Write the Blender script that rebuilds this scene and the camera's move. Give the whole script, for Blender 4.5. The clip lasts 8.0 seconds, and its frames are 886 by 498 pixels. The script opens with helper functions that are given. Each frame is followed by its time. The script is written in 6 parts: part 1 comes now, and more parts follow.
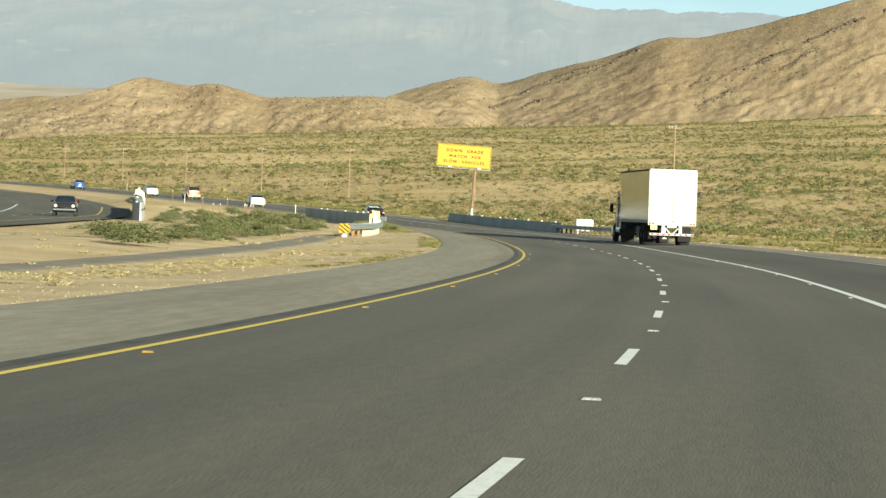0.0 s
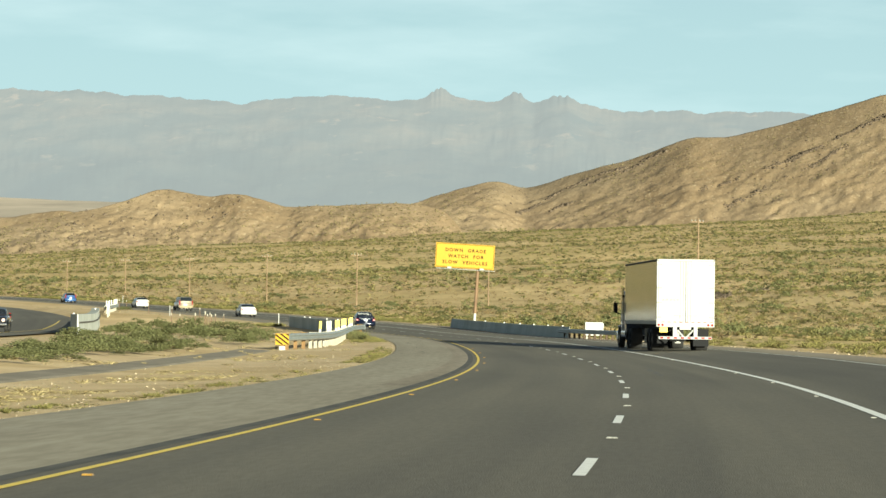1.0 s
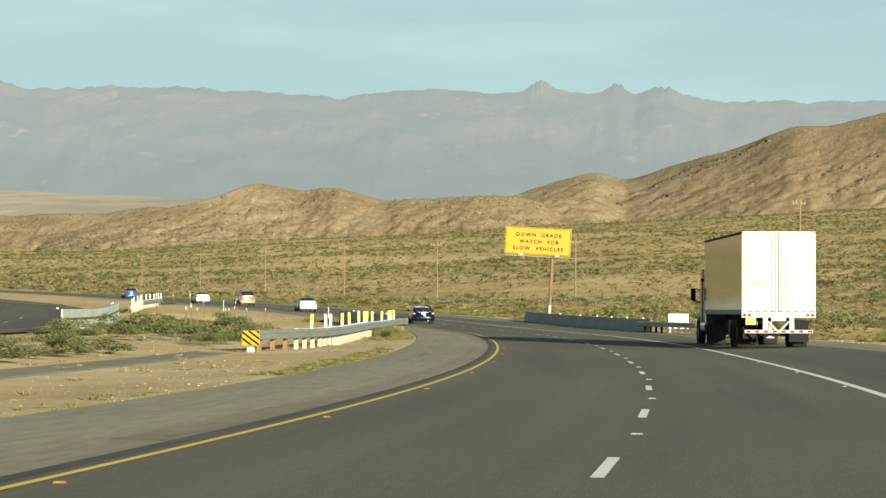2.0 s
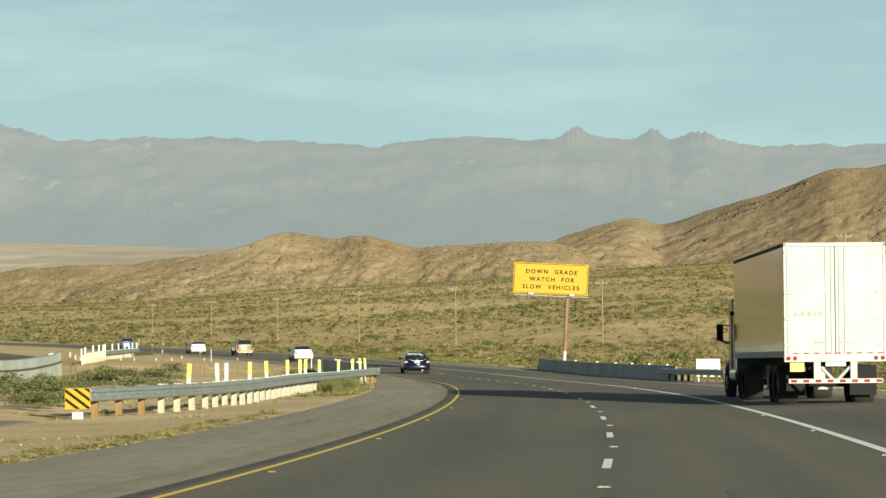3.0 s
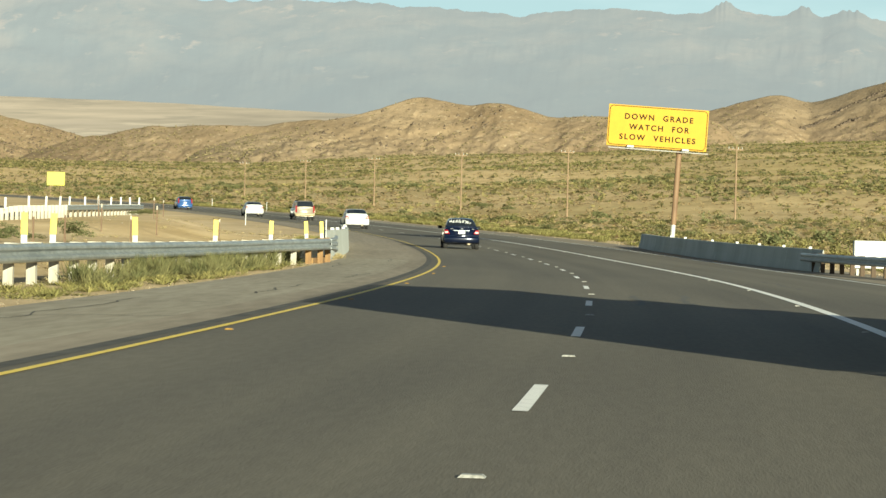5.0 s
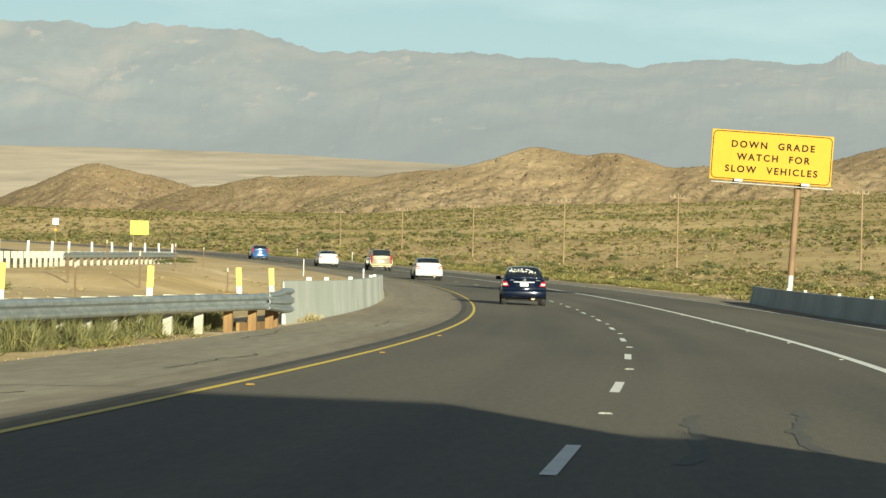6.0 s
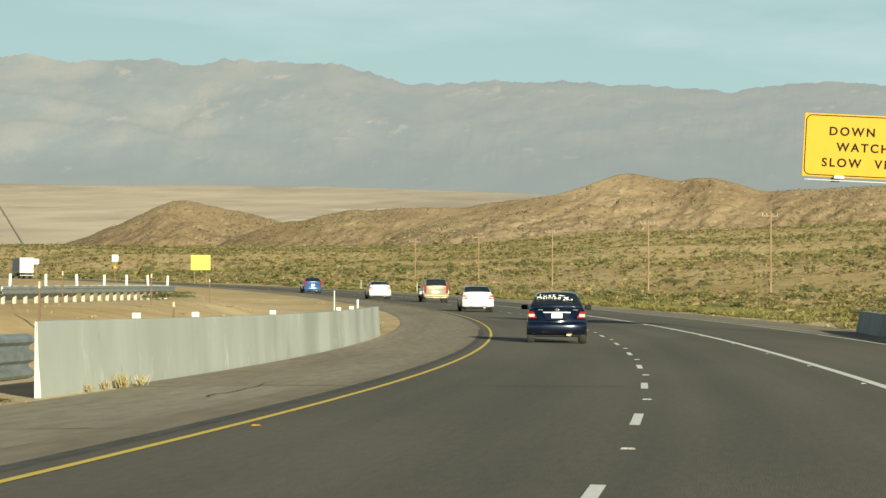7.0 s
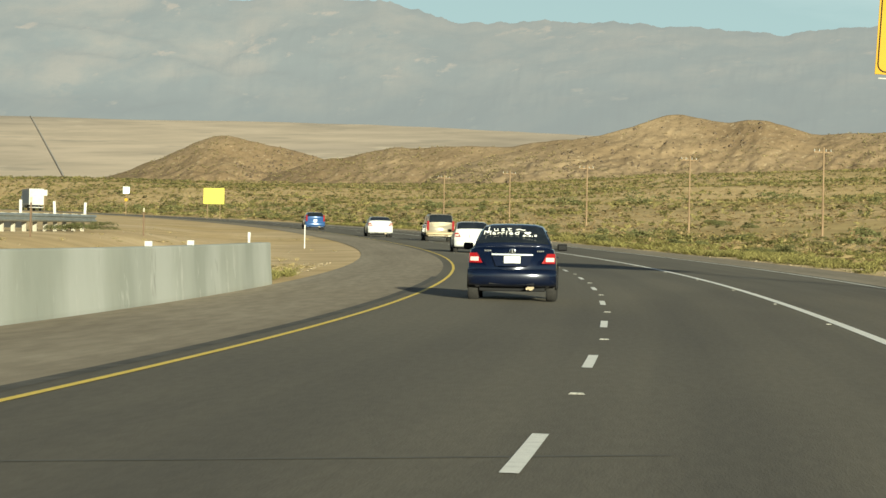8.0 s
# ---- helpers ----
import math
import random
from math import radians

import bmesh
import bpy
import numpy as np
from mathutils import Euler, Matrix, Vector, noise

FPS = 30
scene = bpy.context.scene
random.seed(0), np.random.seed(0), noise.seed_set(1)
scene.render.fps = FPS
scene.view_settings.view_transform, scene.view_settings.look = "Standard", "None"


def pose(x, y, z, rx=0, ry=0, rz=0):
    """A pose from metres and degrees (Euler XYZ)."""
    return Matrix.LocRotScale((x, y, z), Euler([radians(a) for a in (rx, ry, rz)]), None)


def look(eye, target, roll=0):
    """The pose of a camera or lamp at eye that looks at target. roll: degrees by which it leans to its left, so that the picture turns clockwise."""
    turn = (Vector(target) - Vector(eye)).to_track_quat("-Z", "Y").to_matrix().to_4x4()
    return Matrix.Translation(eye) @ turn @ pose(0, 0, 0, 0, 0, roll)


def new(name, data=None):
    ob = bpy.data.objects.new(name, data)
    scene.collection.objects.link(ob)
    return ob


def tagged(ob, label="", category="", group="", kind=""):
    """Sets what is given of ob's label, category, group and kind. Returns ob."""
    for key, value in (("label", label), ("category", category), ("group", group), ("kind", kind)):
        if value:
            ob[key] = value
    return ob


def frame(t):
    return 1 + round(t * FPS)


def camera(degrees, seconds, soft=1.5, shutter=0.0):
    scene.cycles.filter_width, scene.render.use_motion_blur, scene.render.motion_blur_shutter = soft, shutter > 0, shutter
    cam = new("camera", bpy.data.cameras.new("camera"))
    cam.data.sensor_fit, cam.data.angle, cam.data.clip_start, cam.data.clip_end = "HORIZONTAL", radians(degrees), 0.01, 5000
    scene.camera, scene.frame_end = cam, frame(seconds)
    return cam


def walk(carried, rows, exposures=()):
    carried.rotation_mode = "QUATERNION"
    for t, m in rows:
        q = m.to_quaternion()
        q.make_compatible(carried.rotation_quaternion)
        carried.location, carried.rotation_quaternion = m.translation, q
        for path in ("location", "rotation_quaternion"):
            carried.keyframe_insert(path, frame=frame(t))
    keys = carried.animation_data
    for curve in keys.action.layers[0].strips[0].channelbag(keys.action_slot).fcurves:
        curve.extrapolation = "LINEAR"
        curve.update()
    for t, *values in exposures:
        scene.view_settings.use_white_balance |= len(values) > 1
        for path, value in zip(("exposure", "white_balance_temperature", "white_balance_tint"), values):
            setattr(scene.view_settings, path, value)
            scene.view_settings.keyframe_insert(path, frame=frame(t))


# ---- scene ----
SKY, SUN = 0.0300, 5.0
cam = camera(15.55, 8.0, soft=1.5)

# seconds, place, pitch, yaw and lean of the hand-held camera in the right-hand lane
PATH = [
    (0, 1.486, 0.000, 1.152, -0.635, 7.811, 1.942),
    (0.5, 1.004, 15.219, 1.134, 0.428, 8.003, 0.677),
    (1, 0.364, 30.165, 1.099, 1.247, 8.423, 0.662),
    (1.5, -0.465, 45.607, 1.055, 0.680, 10.223, 0.728),
    (1.7, -0.806, 51.867, 1.036, 1.066, 10.110, 0.383),
    (2.8, -3.736, 86.550, 0.961, 1.256, 10.834, -0.472),
    (3, -4.280, 92.622, 0.950, 2.003, 10.929, -0.459),
    (3.5, -5.749, 107.097, 0.928, 1.744, 11.273, 0.264),
    (4, -7.442, 121.787, 0.911, 0.164, 11.522, 0.803),
    (4.5, -9.382, 136.905, 0.904, -0.022, 12.501, 0.789),
    (5, -11.556, 151.886, 0.914, -0.269, 13.445, 1.405),
    (5.2, -12.446, 157.941, 0.922, 0.486, 13.980, 0.788),
    (6.3, -18.083, 191.438, 0.997, 0.608, 16.093, 1.420),
    (6.5, -19.198, 197.466, 1.009, 0.726, 16.337, 0.862),
    (7, -22.109, 212.323, 1.036, 1.142, 17.294, 0.221),
    (7.5, -25.226, 227.315, 1.058, 0.585, 17.407, 0.666),
    (8, -28.456, 242.158, 1.079, 0.081, 18.138, 1.095),
]
walk(cam, [(t, pose(x, y, z, 90 + p, 0, yaw) @ pose(0, 0, 0, 0, 0, lean)) for t, x, y, z, p, yaw, lean in PATH],
     exposures=[(0, 1.60, 6080, 6), (0.5, 1.62, 6210, 6), (1, 1.47, 6250, 6), (1.5, 1.33, 6380, 6), (3, 1.19, 6330, 6), (3.5, 1.04, 6330, 6), (4, 1.15, 6380, 6),
                (4.5, 1.32, 6380, 6), (5, 1.46, 6330, 6), (6.5, 1.26, 6530, 6), (8, 1.19, 6530, 6)])

# ---------------------------------------------------------------- light
SUN_EL, SUN_AZ = 9.6, 32.0      # height, and how far to the left of +y the shadows point
sun_to = Vector((math.sin(radians(SUN_AZ)) * math.cos(radians(SUN_EL)),
                 -math.cos(radians(SUN_AZ)) * math.cos(radians(SUN_EL)), math.sin(radians(SUN_EL))))
world = bpy.data.worlds.new("sky")
scene.world = world
world.use_nodes = True
wn, wl = world.node_tree.nodes, world.node_tree.links
sky = wn.new("ShaderNodeTexSky")
sky.sky_type, sky.sun_disc = "NISHITA", False
sky.sun_elevation, sky.sun_rotation = radians(SUN_EL), math.atan2(sun_to.x, sun_to.y)
sky.air_density, sky.dust_density, sky.ozone_density = 1.0, 1.4, 2.0
# thin high cloud
coord = wn.new("ShaderNodeTexCoord")
cmap = wn.new("ShaderNodeMapping")
cmap.inputs["Scale"].default_value = (5.0, 5.0, 26.0)
cloud = wn.new("ShaderNodeTexNoise")
cloud.inputs["Scale"].default_value, cloud.inputs["Detail"].default_value, cloud.inputs["Roughness"].default_value = 2.2, 6.0, 0.55
ramp = wn.new("ShaderNodeValToRGB")
ramp.color_ramp.elements[0].position, ramp.color_ramp.elements[1].position = 0.47, 0.72
ramp.color_ramp.elements[1].color = (0.22, 0.22, 0.22, 1)
cmix = wn.new("ShaderNodeMixRGB")
cmix.inputs["Color2"].default_value = (18, 17.6, 15.5, 1)
wl.new(coord.outputs["Generated"], cmap.inputs["Vector"])
wl.new(cmap.outputs["Vector"], cloud.inputs["Vector"])
wl.new(cloud.outputs["Fac"], ramp.inputs["Fac"])
wl.new(ramp.outputs["Color"], cmix.inputs["Fac"])
wl.new(sky.outputs["Color"], cmix.inputs["Color1"])
# paler air towards the horizon, all round
sep = wn.new("ShaderNodeSeparateXYZ")
low = wn.new("ShaderNodeMapRange")
low.inputs["From Min"].default_value, low.inputs["From Max"].default_value = 0.32, 0.0
low.inputs["To Min"].default_value, low.inputs["To Max"].default_value = 0.0, 0.85
air = wn.new("ShaderNodeMixRGB")
air.inputs["Color2"].default_value = (8.1, 11.6, 12.1, 1)
wl.new(coord.outputs["Generated"], sep.inputs["Vector"])
wl.new(sep.outputs["Z"], low.inputs["Value"])
wl.new(low.outputs["Result"], air.inputs["Fac"])
wl.new(cmix.outputs["Color"], air.inputs["Color1"])
wl.new(air.outputs["Color"], wn["Background"].inputs["Color"])
wn["Background"].inputs["Strength"].default_value = SKY
sun = new("sun", bpy.data.lights.new("sun", "SUN"))
sun.data.energy, sun.data.angle, sun.data.color = SUN, radians(0.6), (0.975, 0.945, 0.72)
sun.matrix_world = look(sun_to * 100, (0, 0, 0))


# ---------------------------------------------------------------- materials
def hexa(r, g, b):
    return (r, g, b, 1)


def surface(name, base, second=None, third=None, scale=1.0, detail=5.0, rough=0.8, metal=0.0, bump=0.0, bump_scale=None, lane=None,
            spots=None, spot_scale=8.0, spot_at=0.6, stretch=(1, 1, 1), coat=0.0, mid=(0.38, 0.62), spec=0.4, per=0.0, big=None, big_scale=0.1, flecks=(), belts=None, leafy=0.0):
    """A procedural surface: two or three tones mixed by noise at `scale`, a coarser tint `big`, spots, finer `flecks`
    (colour, scale, threshold), a `belts` tint that fades out with height, fine relief, a tone for each piece, and the
    share of light that `leafy` stuff lets through.
    """
    m = bpy.data.materials.new(name)
    m.use_nodes = True
    n, l = m.node_tree.nodes, m.node_tree.links
    p = n["Principled BSDF"]
    p.inputs["Roughness"].default_value, p.inputs["Metallic"].default_value = rough, metal
    p.inputs["Specular IOR Level"].default_value = spec
    p.inputs["Coat Weight"].default_value, p.inputs["Coat Roughness"].default_value = coat, 0.04
    p.inputs["Base Color"].default_value = base
    tc = n.new("ShaderNodeTexCoord")
    mp = n.new("ShaderNodeMapping")
    mp.inputs["Scale"].default_value = stretch
    if lane:
        uvn = n.new("ShaderNodeUVMap")
        uvn.uv_map = "lane"
    l.new(uvn.outputs["UV"] if lane else tc.outputs["Object"], mp.inputs["Vector"])
    out = None
    if second:
        nz = n.new("ShaderNodeTexNoise")
        nz.inputs["Scale"].default_value, nz.inputs["Detail"].default_value, nz.inputs["Roughness"].default_value = scale, detail, 0.6
        l.new(mp.outputs["Vector"], nz.inputs["Vector"])
        rp_ = n.new("ShaderNodeValToRGB")
        e = rp_.color_ramp.elements
        e[0].position, e[0].color, e[1].position, e[1].color = mid[0], base, mid[1], second
        if third:
            q = e.new((mid[0] + mid[1]) / 2)
            q.color = third
        l.new(nz.outputs["Fac"], rp_.inputs["Fac"])
        out = rp_.outputs["Color"]
    if big:
        nb = n.new("ShaderNodeTexNoise")
        nb.inputs["Scale"].default_value, nb.inputs["Detail"].default_value = big_scale, 4.0
        l.new(mp.outputs["Vector"], nb.inputs["Vector"])
        rb = n.new("ShaderNodeValToRGB")
        rb.color_ramp.elements[0].position, rb.color_ramp.elements[1].position = 0.42, 0.62
        l.new(nb.outputs["Fac"], rb.inputs["Fac"])
        mb = n.new("ShaderNodeMixRGB")
        mb.blend_type = "MULTIPLY"
        mb.inputs["Color2"].default_value = big
        l.new(rb.outputs["Color"], mb.inputs["Fac"])
        if out:
            l.new(out, mb.inputs["Color1"])
        else:
            mb.inputs["Color1"].default_value = base
        out = mb.outputs["Color"]
    if spots:
        vo = n.new("ShaderNodeTexNoise")
        vo.inputs["Scale"].default_value, vo.inputs["Detail"].default_value, vo.inputs["Roughness"].default_value = spot_scale, 3.0, 0.7
        l.new(mp.outputs["Vector"], vo.inputs["Vector"])
        rs = n.new("ShaderNodeValToRGB")
        rs.color_ramp.elements[0].position, rs.color_ramp.elements[1].position = spot_at, spot_at + 0.06
        l.new(vo.outputs["Fac"], rs.inputs["Fac"])
        ms = n.new("ShaderNodeMixRGB")
        ms.inputs["Color2"].default_value = spots
        l.new(rs.outputs["Color"], ms.inputs["Fac"])
        if out:
            l.new(out, ms.inputs["Color1"])
        else:
            ms.inputs["Color1"].default_value = base
        out = ms.outputs["Color"]
    for tone, grain, level in flecks:
        nf = n.new("ShaderNodeTexNoise")
        nf.inputs["Scale"].default_value, nf.inputs["Detail"].default_value, nf.inputs["Roughness"].default_value = grain, 4.0, 0.65
        l.new(mp.outputs["Vector"], nf.inputs["Vector"])
        rf = n.new("ShaderNodeMapRange")
        rf.inputs["From Min"].default_value, rf.inputs["From Max"].default_value = level, level + 0.09
        l.new(nf.outputs["Fac"], rf.inputs["Value"])
        mf = n.new("ShaderNodeMixRGB")
        mf.inputs["Color2"].default_value = tone
        l.new(rf.outputs["Result"], mf.inputs["Fac"])
        l.new(out, mf.inputs["Color1"])
        out = mf.outputs["Color"]
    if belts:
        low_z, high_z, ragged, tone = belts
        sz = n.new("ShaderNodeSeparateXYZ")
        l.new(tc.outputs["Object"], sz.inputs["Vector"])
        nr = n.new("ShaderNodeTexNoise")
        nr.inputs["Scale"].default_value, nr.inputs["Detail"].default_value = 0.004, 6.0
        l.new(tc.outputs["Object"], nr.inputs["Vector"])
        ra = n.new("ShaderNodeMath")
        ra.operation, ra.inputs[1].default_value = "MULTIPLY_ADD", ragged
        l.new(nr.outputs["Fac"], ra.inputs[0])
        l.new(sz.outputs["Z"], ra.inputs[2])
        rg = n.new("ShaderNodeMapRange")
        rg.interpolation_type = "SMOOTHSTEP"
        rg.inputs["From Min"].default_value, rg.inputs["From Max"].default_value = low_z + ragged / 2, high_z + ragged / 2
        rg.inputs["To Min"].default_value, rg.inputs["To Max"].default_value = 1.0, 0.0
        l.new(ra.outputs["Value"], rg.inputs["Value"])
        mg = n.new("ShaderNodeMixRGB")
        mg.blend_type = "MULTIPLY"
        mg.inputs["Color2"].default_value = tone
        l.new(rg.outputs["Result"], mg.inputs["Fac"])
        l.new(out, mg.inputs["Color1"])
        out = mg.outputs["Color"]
    if lane:
        ml = n.new("ShaderNodeMapping")
        ml.inputs["Scale"].default_value = (1.1, 0.012, 1)
        nl = n.new("ShaderNodeTexNoise")
        nl.inputs["Scale"].default_value, nl.inputs["Detail"].default_value = 1.0, 5.0
        rl = n.new("ShaderNodeValToRGB")
        rl.color_ramp.elements[0].position, rl.color_ramp.elements[1].position = 0.36, 0.66
        mlx = n.new("ShaderNodeMixRGB")
        mlx.blend_type = "MULTIPLY"
        mlx.inputs["Color2"].default_value = lane
        l.new(uvn.outputs["UV"], ml.inputs["Vector"])
        l.new(ml.outputs["Vector"], nl.inputs["Vector"])
        l.new(nl.outputs["Fac"], rl.inputs["Fac"])
        l.new(rl.outputs["Color"], mlx.inputs["Fac"])
        l.new(out, mlx.inputs["Color1"])
        out = mlx.outputs["Color"]
    if per:
        oi = n.new("ShaderNodeNewGeometry")
        rr = n.new("ShaderNodeMapRange")
        rr.inputs["To Min"].default_value, rr.inputs["To Max"].default_value = 1 - per, 1 + per
        l.new(oi.outputs["Random Per Island"], rr.inputs["Value"])
        hs = n.new("ShaderNodeHueSaturation")
        l.new(rr.outputs["Result"], hs.inputs["Value"])
        if out:
            l.new(out, hs.inputs["Color"])
        else:
            hs.inputs["Color"].default_value = base
        out = hs.outputs["Color"]
    if out:
        l.new(out, p.inputs["Base Color"])
    if bump:
        nbp = n.new("ShaderNodeTexNoise")
        nbp.inputs["Scale"].default_value, nbp.inputs["Detail"].default_value = bump_scale or scale * 4, 6.0
        l.new(mp.outputs["Vector"], nbp.inputs["Vector"])
        bp = n.new("ShaderNodeBump")
        bp.inputs["Strength"].default_value, bp.inputs["Distance"].default_value = 1.0, bump
        l.new(nbp.outputs["Fac"], bp.inputs["Height"])
        l.new(bp.outputs["Normal"], p.inputs["Normal"])
    if leafy:
        tl = n.new("ShaderNodeBsdfTranslucent")
        l.new(out, tl.inputs["Color"])
        mx = n.new("ShaderNodeMixShader")
        mx.inputs["Fac"].default_value = leafy
        l.new(p.outputs["BSDF"], mx.inputs[1])
        l.new(tl.outputs["BSDF"], mx.inputs[2])
        l.new(mx.outputs["Shader"], n["Material Output"].inputs["Surface"])
    return m


ASPHALT = surface("asphalt", hexa(0.133, 0.115, 0.082), hexa(0.156, 0.136, 0.098), scale=14, lane=hexa(0.78, 0.78, 0.80), rough=0.82, bump=0.004, bump_scale=60,
                  big=hexa(0.78, 0.78, 0.80), big_scale=0.22, stretch=(1, 0.12, 1), spec=0.3, spots=hexa(0.145, 0.136, 0.115), spot_scale=30, spot_at=0.68)
ASPHALT_OLD = surface("weathered_asphalt", hexa(0.272, 0.227, 0.163), hexa(0.346, 0.291, 0.214), scale=5, lane=hexa(0.82, 0.81, 0.80), rough=0.9, bump=0.005, bump_scale=50,
                      big=hexa(0.84, 0.83, 0.82), big_scale=0.4, stretch=(1, 0.10, 1), spec=0.25, spots=hexa(0.12, 0.108, 0.09), spot_scale=1.0, spot_at=0.72)
ASPHALT_PALE = surface("bleached_asphalt", hexa(0.295, 0.257, 0.186), hexa(0.370, 0.324, 0.240), scale=6, lane=hexa(0.86, 0.85, 0.84), rough=0.9, bump=0.005, bump_scale=50,
                       big=hexa(0.86, 0.85, 0.84), big_scale=0.4, stretch=(1, 0.10, 1), spec=0.25, spots=hexa(0.16, 0.145, 0.12), spot_scale=1.0, spot_at=0.71)
SEAM = surface("dark_tarred_seam", hexa(0.060, 0.055, 0.047), hexa(0.10, 0.092, 0.078), scale=4, rough=0.85, bump=0.003, bump_scale=40, stretch=(1, 0.2, 1), spec=0.25)
TYRE_MARK = surface("rubber_streak", hexa(0.078, 0.073, 0.061), hexa(0.10, 0.093, 0.078), scale=3, rough=0.8, stretch=(1, 0.2, 1))
WHITE_LINE = surface("white_road_paint", hexa(0.84, 0.82, 0.76), hexa(0.64, 0.62, 0.57), scale=7, rough=0.6, mid=(0.5, 0.75), bump=0.003, bump_scale=50)
YELLOW_LINE = surface("yellow_road_paint", hexa(0.78, 0.56, 0.085), hexa(0.62, 0.44, 0.08), scale=6, rough=0.6, mid=(0.5, 0.75))
MARKER_W = surface("marker_white", hexa(0.40, 0.385, 0.345), hexa(0.22, 0.215, 0.19), scale=30, rough=0.5)
MARKER_Y = surface("marker_amber", hexa(0.34, 0.19, 0.04), hexa(0.24, 0.14, 0.035), scale=30, rough=0.4)
DESERT = surface("desert_soil", hexa(0.520, 0.380, 0.217), hexa(0.660, 0.505, 0.306), hexa(0.588, 0.438, 0.254), scale=0.22, detail=9, rough=0.95, bump=0.07, bump_scale=3.2,
                 big=hexa(0.92, 0.88, 0.74), big_scale=0.018, spots=hexa(0.50, 0.385, 0.245), spot_scale=3.2, spot_at=0.64, spec=0.1)
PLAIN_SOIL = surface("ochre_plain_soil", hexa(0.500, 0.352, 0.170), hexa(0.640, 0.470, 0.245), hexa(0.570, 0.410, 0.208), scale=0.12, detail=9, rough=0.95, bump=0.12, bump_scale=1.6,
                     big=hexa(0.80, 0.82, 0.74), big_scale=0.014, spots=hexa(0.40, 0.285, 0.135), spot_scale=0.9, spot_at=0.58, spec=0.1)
HILL = surface("hill_rock", hexa(0.222, 0.162, 0.098), hexa(0.278, 0.206, 0.128), hexa(0.250, 0.184, 0.113), scale=0.035, detail=12, rough=0.95, bump=0.5, bump_scale=0.45,
               big=hexa(0.90, 0.86, 0.82), big_scale=0.008, spots=hexa(0.235, 0.172, 0.102), spot_scale=0.16, spot_at=0.57, spec=0.1, stretch=(1, 0.42, 1),
               flecks=((hexa(0.34, 0.262, 0.170), 0.42, 0.58), (hexa(0.160, 0.116, 0.066), 0.52, 0.58)))
VALLEY = surface("pale_valley_floor", hexa(0.49, 0.412, 0.326), hexa(0.64, 0.53, 0.414), hexa(0.57, 0.474, 0.368), scale=0.009, detail=9, rough=1.0, spec=0.0,
                 big=hexa(0.72, 0.74, 0.78), big_scale=0.0016, stretch=(1, 0.5, 1), flecks=((hexa(0.43, 0.37, 0.30), 0.011, 0.57), (hexa(0.66, 0.56, 0.44), 0.007, 0.60)))
GALV = surface("galvanised_steel", hexa(0.24, 0.262, 0.262), hexa(0.35, 0.375, 0.37), scale=3, rough=0.45, metal=0.55, bump=0.001, stretch=(1, 1, 3))


# ---------------------------------------------------------------- meshes
def mesh_obj(name, verts, faces, material, parent=None, smooth=False, label=""):
    me = bpy.data.meshes.new(name)
    me.from_pydata([tuple(map(float, v)) for v in verts], [], [tuple(int(i) for i in f) for f in faces])
    me.materials.append(material)
    if smooth:
        me.polygons.foreach_set("use_smooth", [True] * len(me.polygons))
    me.update()
    ob = new(name, me)
    if parent:
        ob.parent = parent
    return tagged(ob, label)


def part(name, bm, material, parent=None, label="", smooth=False):
    me = bpy.data.meshes.new(name)
    bmesh.ops.recalc_face_normals(bm, faces=bm.faces)
    bm.to_mesh(me)
    bm.free()
    me.materials.append(material)
    if smooth:
        me.polygons.foreach_set("use_smooth", [True] * len(me.polygons))
    ob = new(name, me)
    if parent:
        ob.parent = parent
    return tagged(ob, label)


def box(bm, x0, x1, y0, y1, z0, z1, m=None, bevel=0.0):
    g = bmesh.ops.create_cube(bm, size=1.0)
    mm = Matrix.Translation(((x0 + x1) / 2, (y0 + y1) / 2, (z0 + z1) / 2)) @ Matrix.Diagonal((x1 - x0, y1 - y0, z1 - z0, 1))
    bmesh.ops.transform(bm, matrix=(m @ mm) if m else mm, verts=g["verts"])
    if bevel:
        es = list({e for v in g["verts"] for e in v.link_edges})
        bmesh.ops.bevel(bm, geom=es, offset=bevel, segments=2, affect="EDGES", profile=0.6)
    return bm


def tube(bm, p, q, r0, r1=None, n=10):
    """A capped cone or cylinder from p to q."""
    p, q = Vector(p), Vector(q)
    m = Matrix.Translation((p + q) / 2) @ (q - p).to_track_quat("Z", "Y").to_matrix().to_4x4()
    bmesh.ops.create_cone(bm, cap_ends=True, segments=n, radius1=r0, radius2=r0 if r1 is None else r1, depth=(q - p).length, matrix=m)
    return bm


def sheet(name, grid, material, smooth=True, parent=None, uv=None):
    """A quad sheet over a grid of points with the shape (a, b, 3)."""
    a, b = grid.shape[:2]
    i = np.arange(a * b).reshape(a, b)
    f = np.stack([i[:-1, :-1], i[1:, :-1], i[1:, 1:], i[:-1, 1:]], -1).reshape(-1, 4)
    ob = mesh_obj(name, grid.reshape(-1, 3), f, material, parent, smooth)
    if uv is not None:
        lay = ob.data.uv_layers.new(name="lane")
        lay.data.foreach_set("uv", uv.reshape(-1, 2)[f.ravel()].astype(np.float32).ravel())
    return ob


def lattice(ix, iy, seed):
    h = (ix.astype(np.int64) * 374761393 + iy.astype(np.int64) * 668265263 + seed * 1442695041) & 0xFFFFFFFF
    h = ((h ^ (h >> 13)) * 1274126177) & 0xFFFFFFFF
    return ((h ^ (h >> 16)) & 0xFFFFFF) / float(0xFFFFFF) * 2 - 1


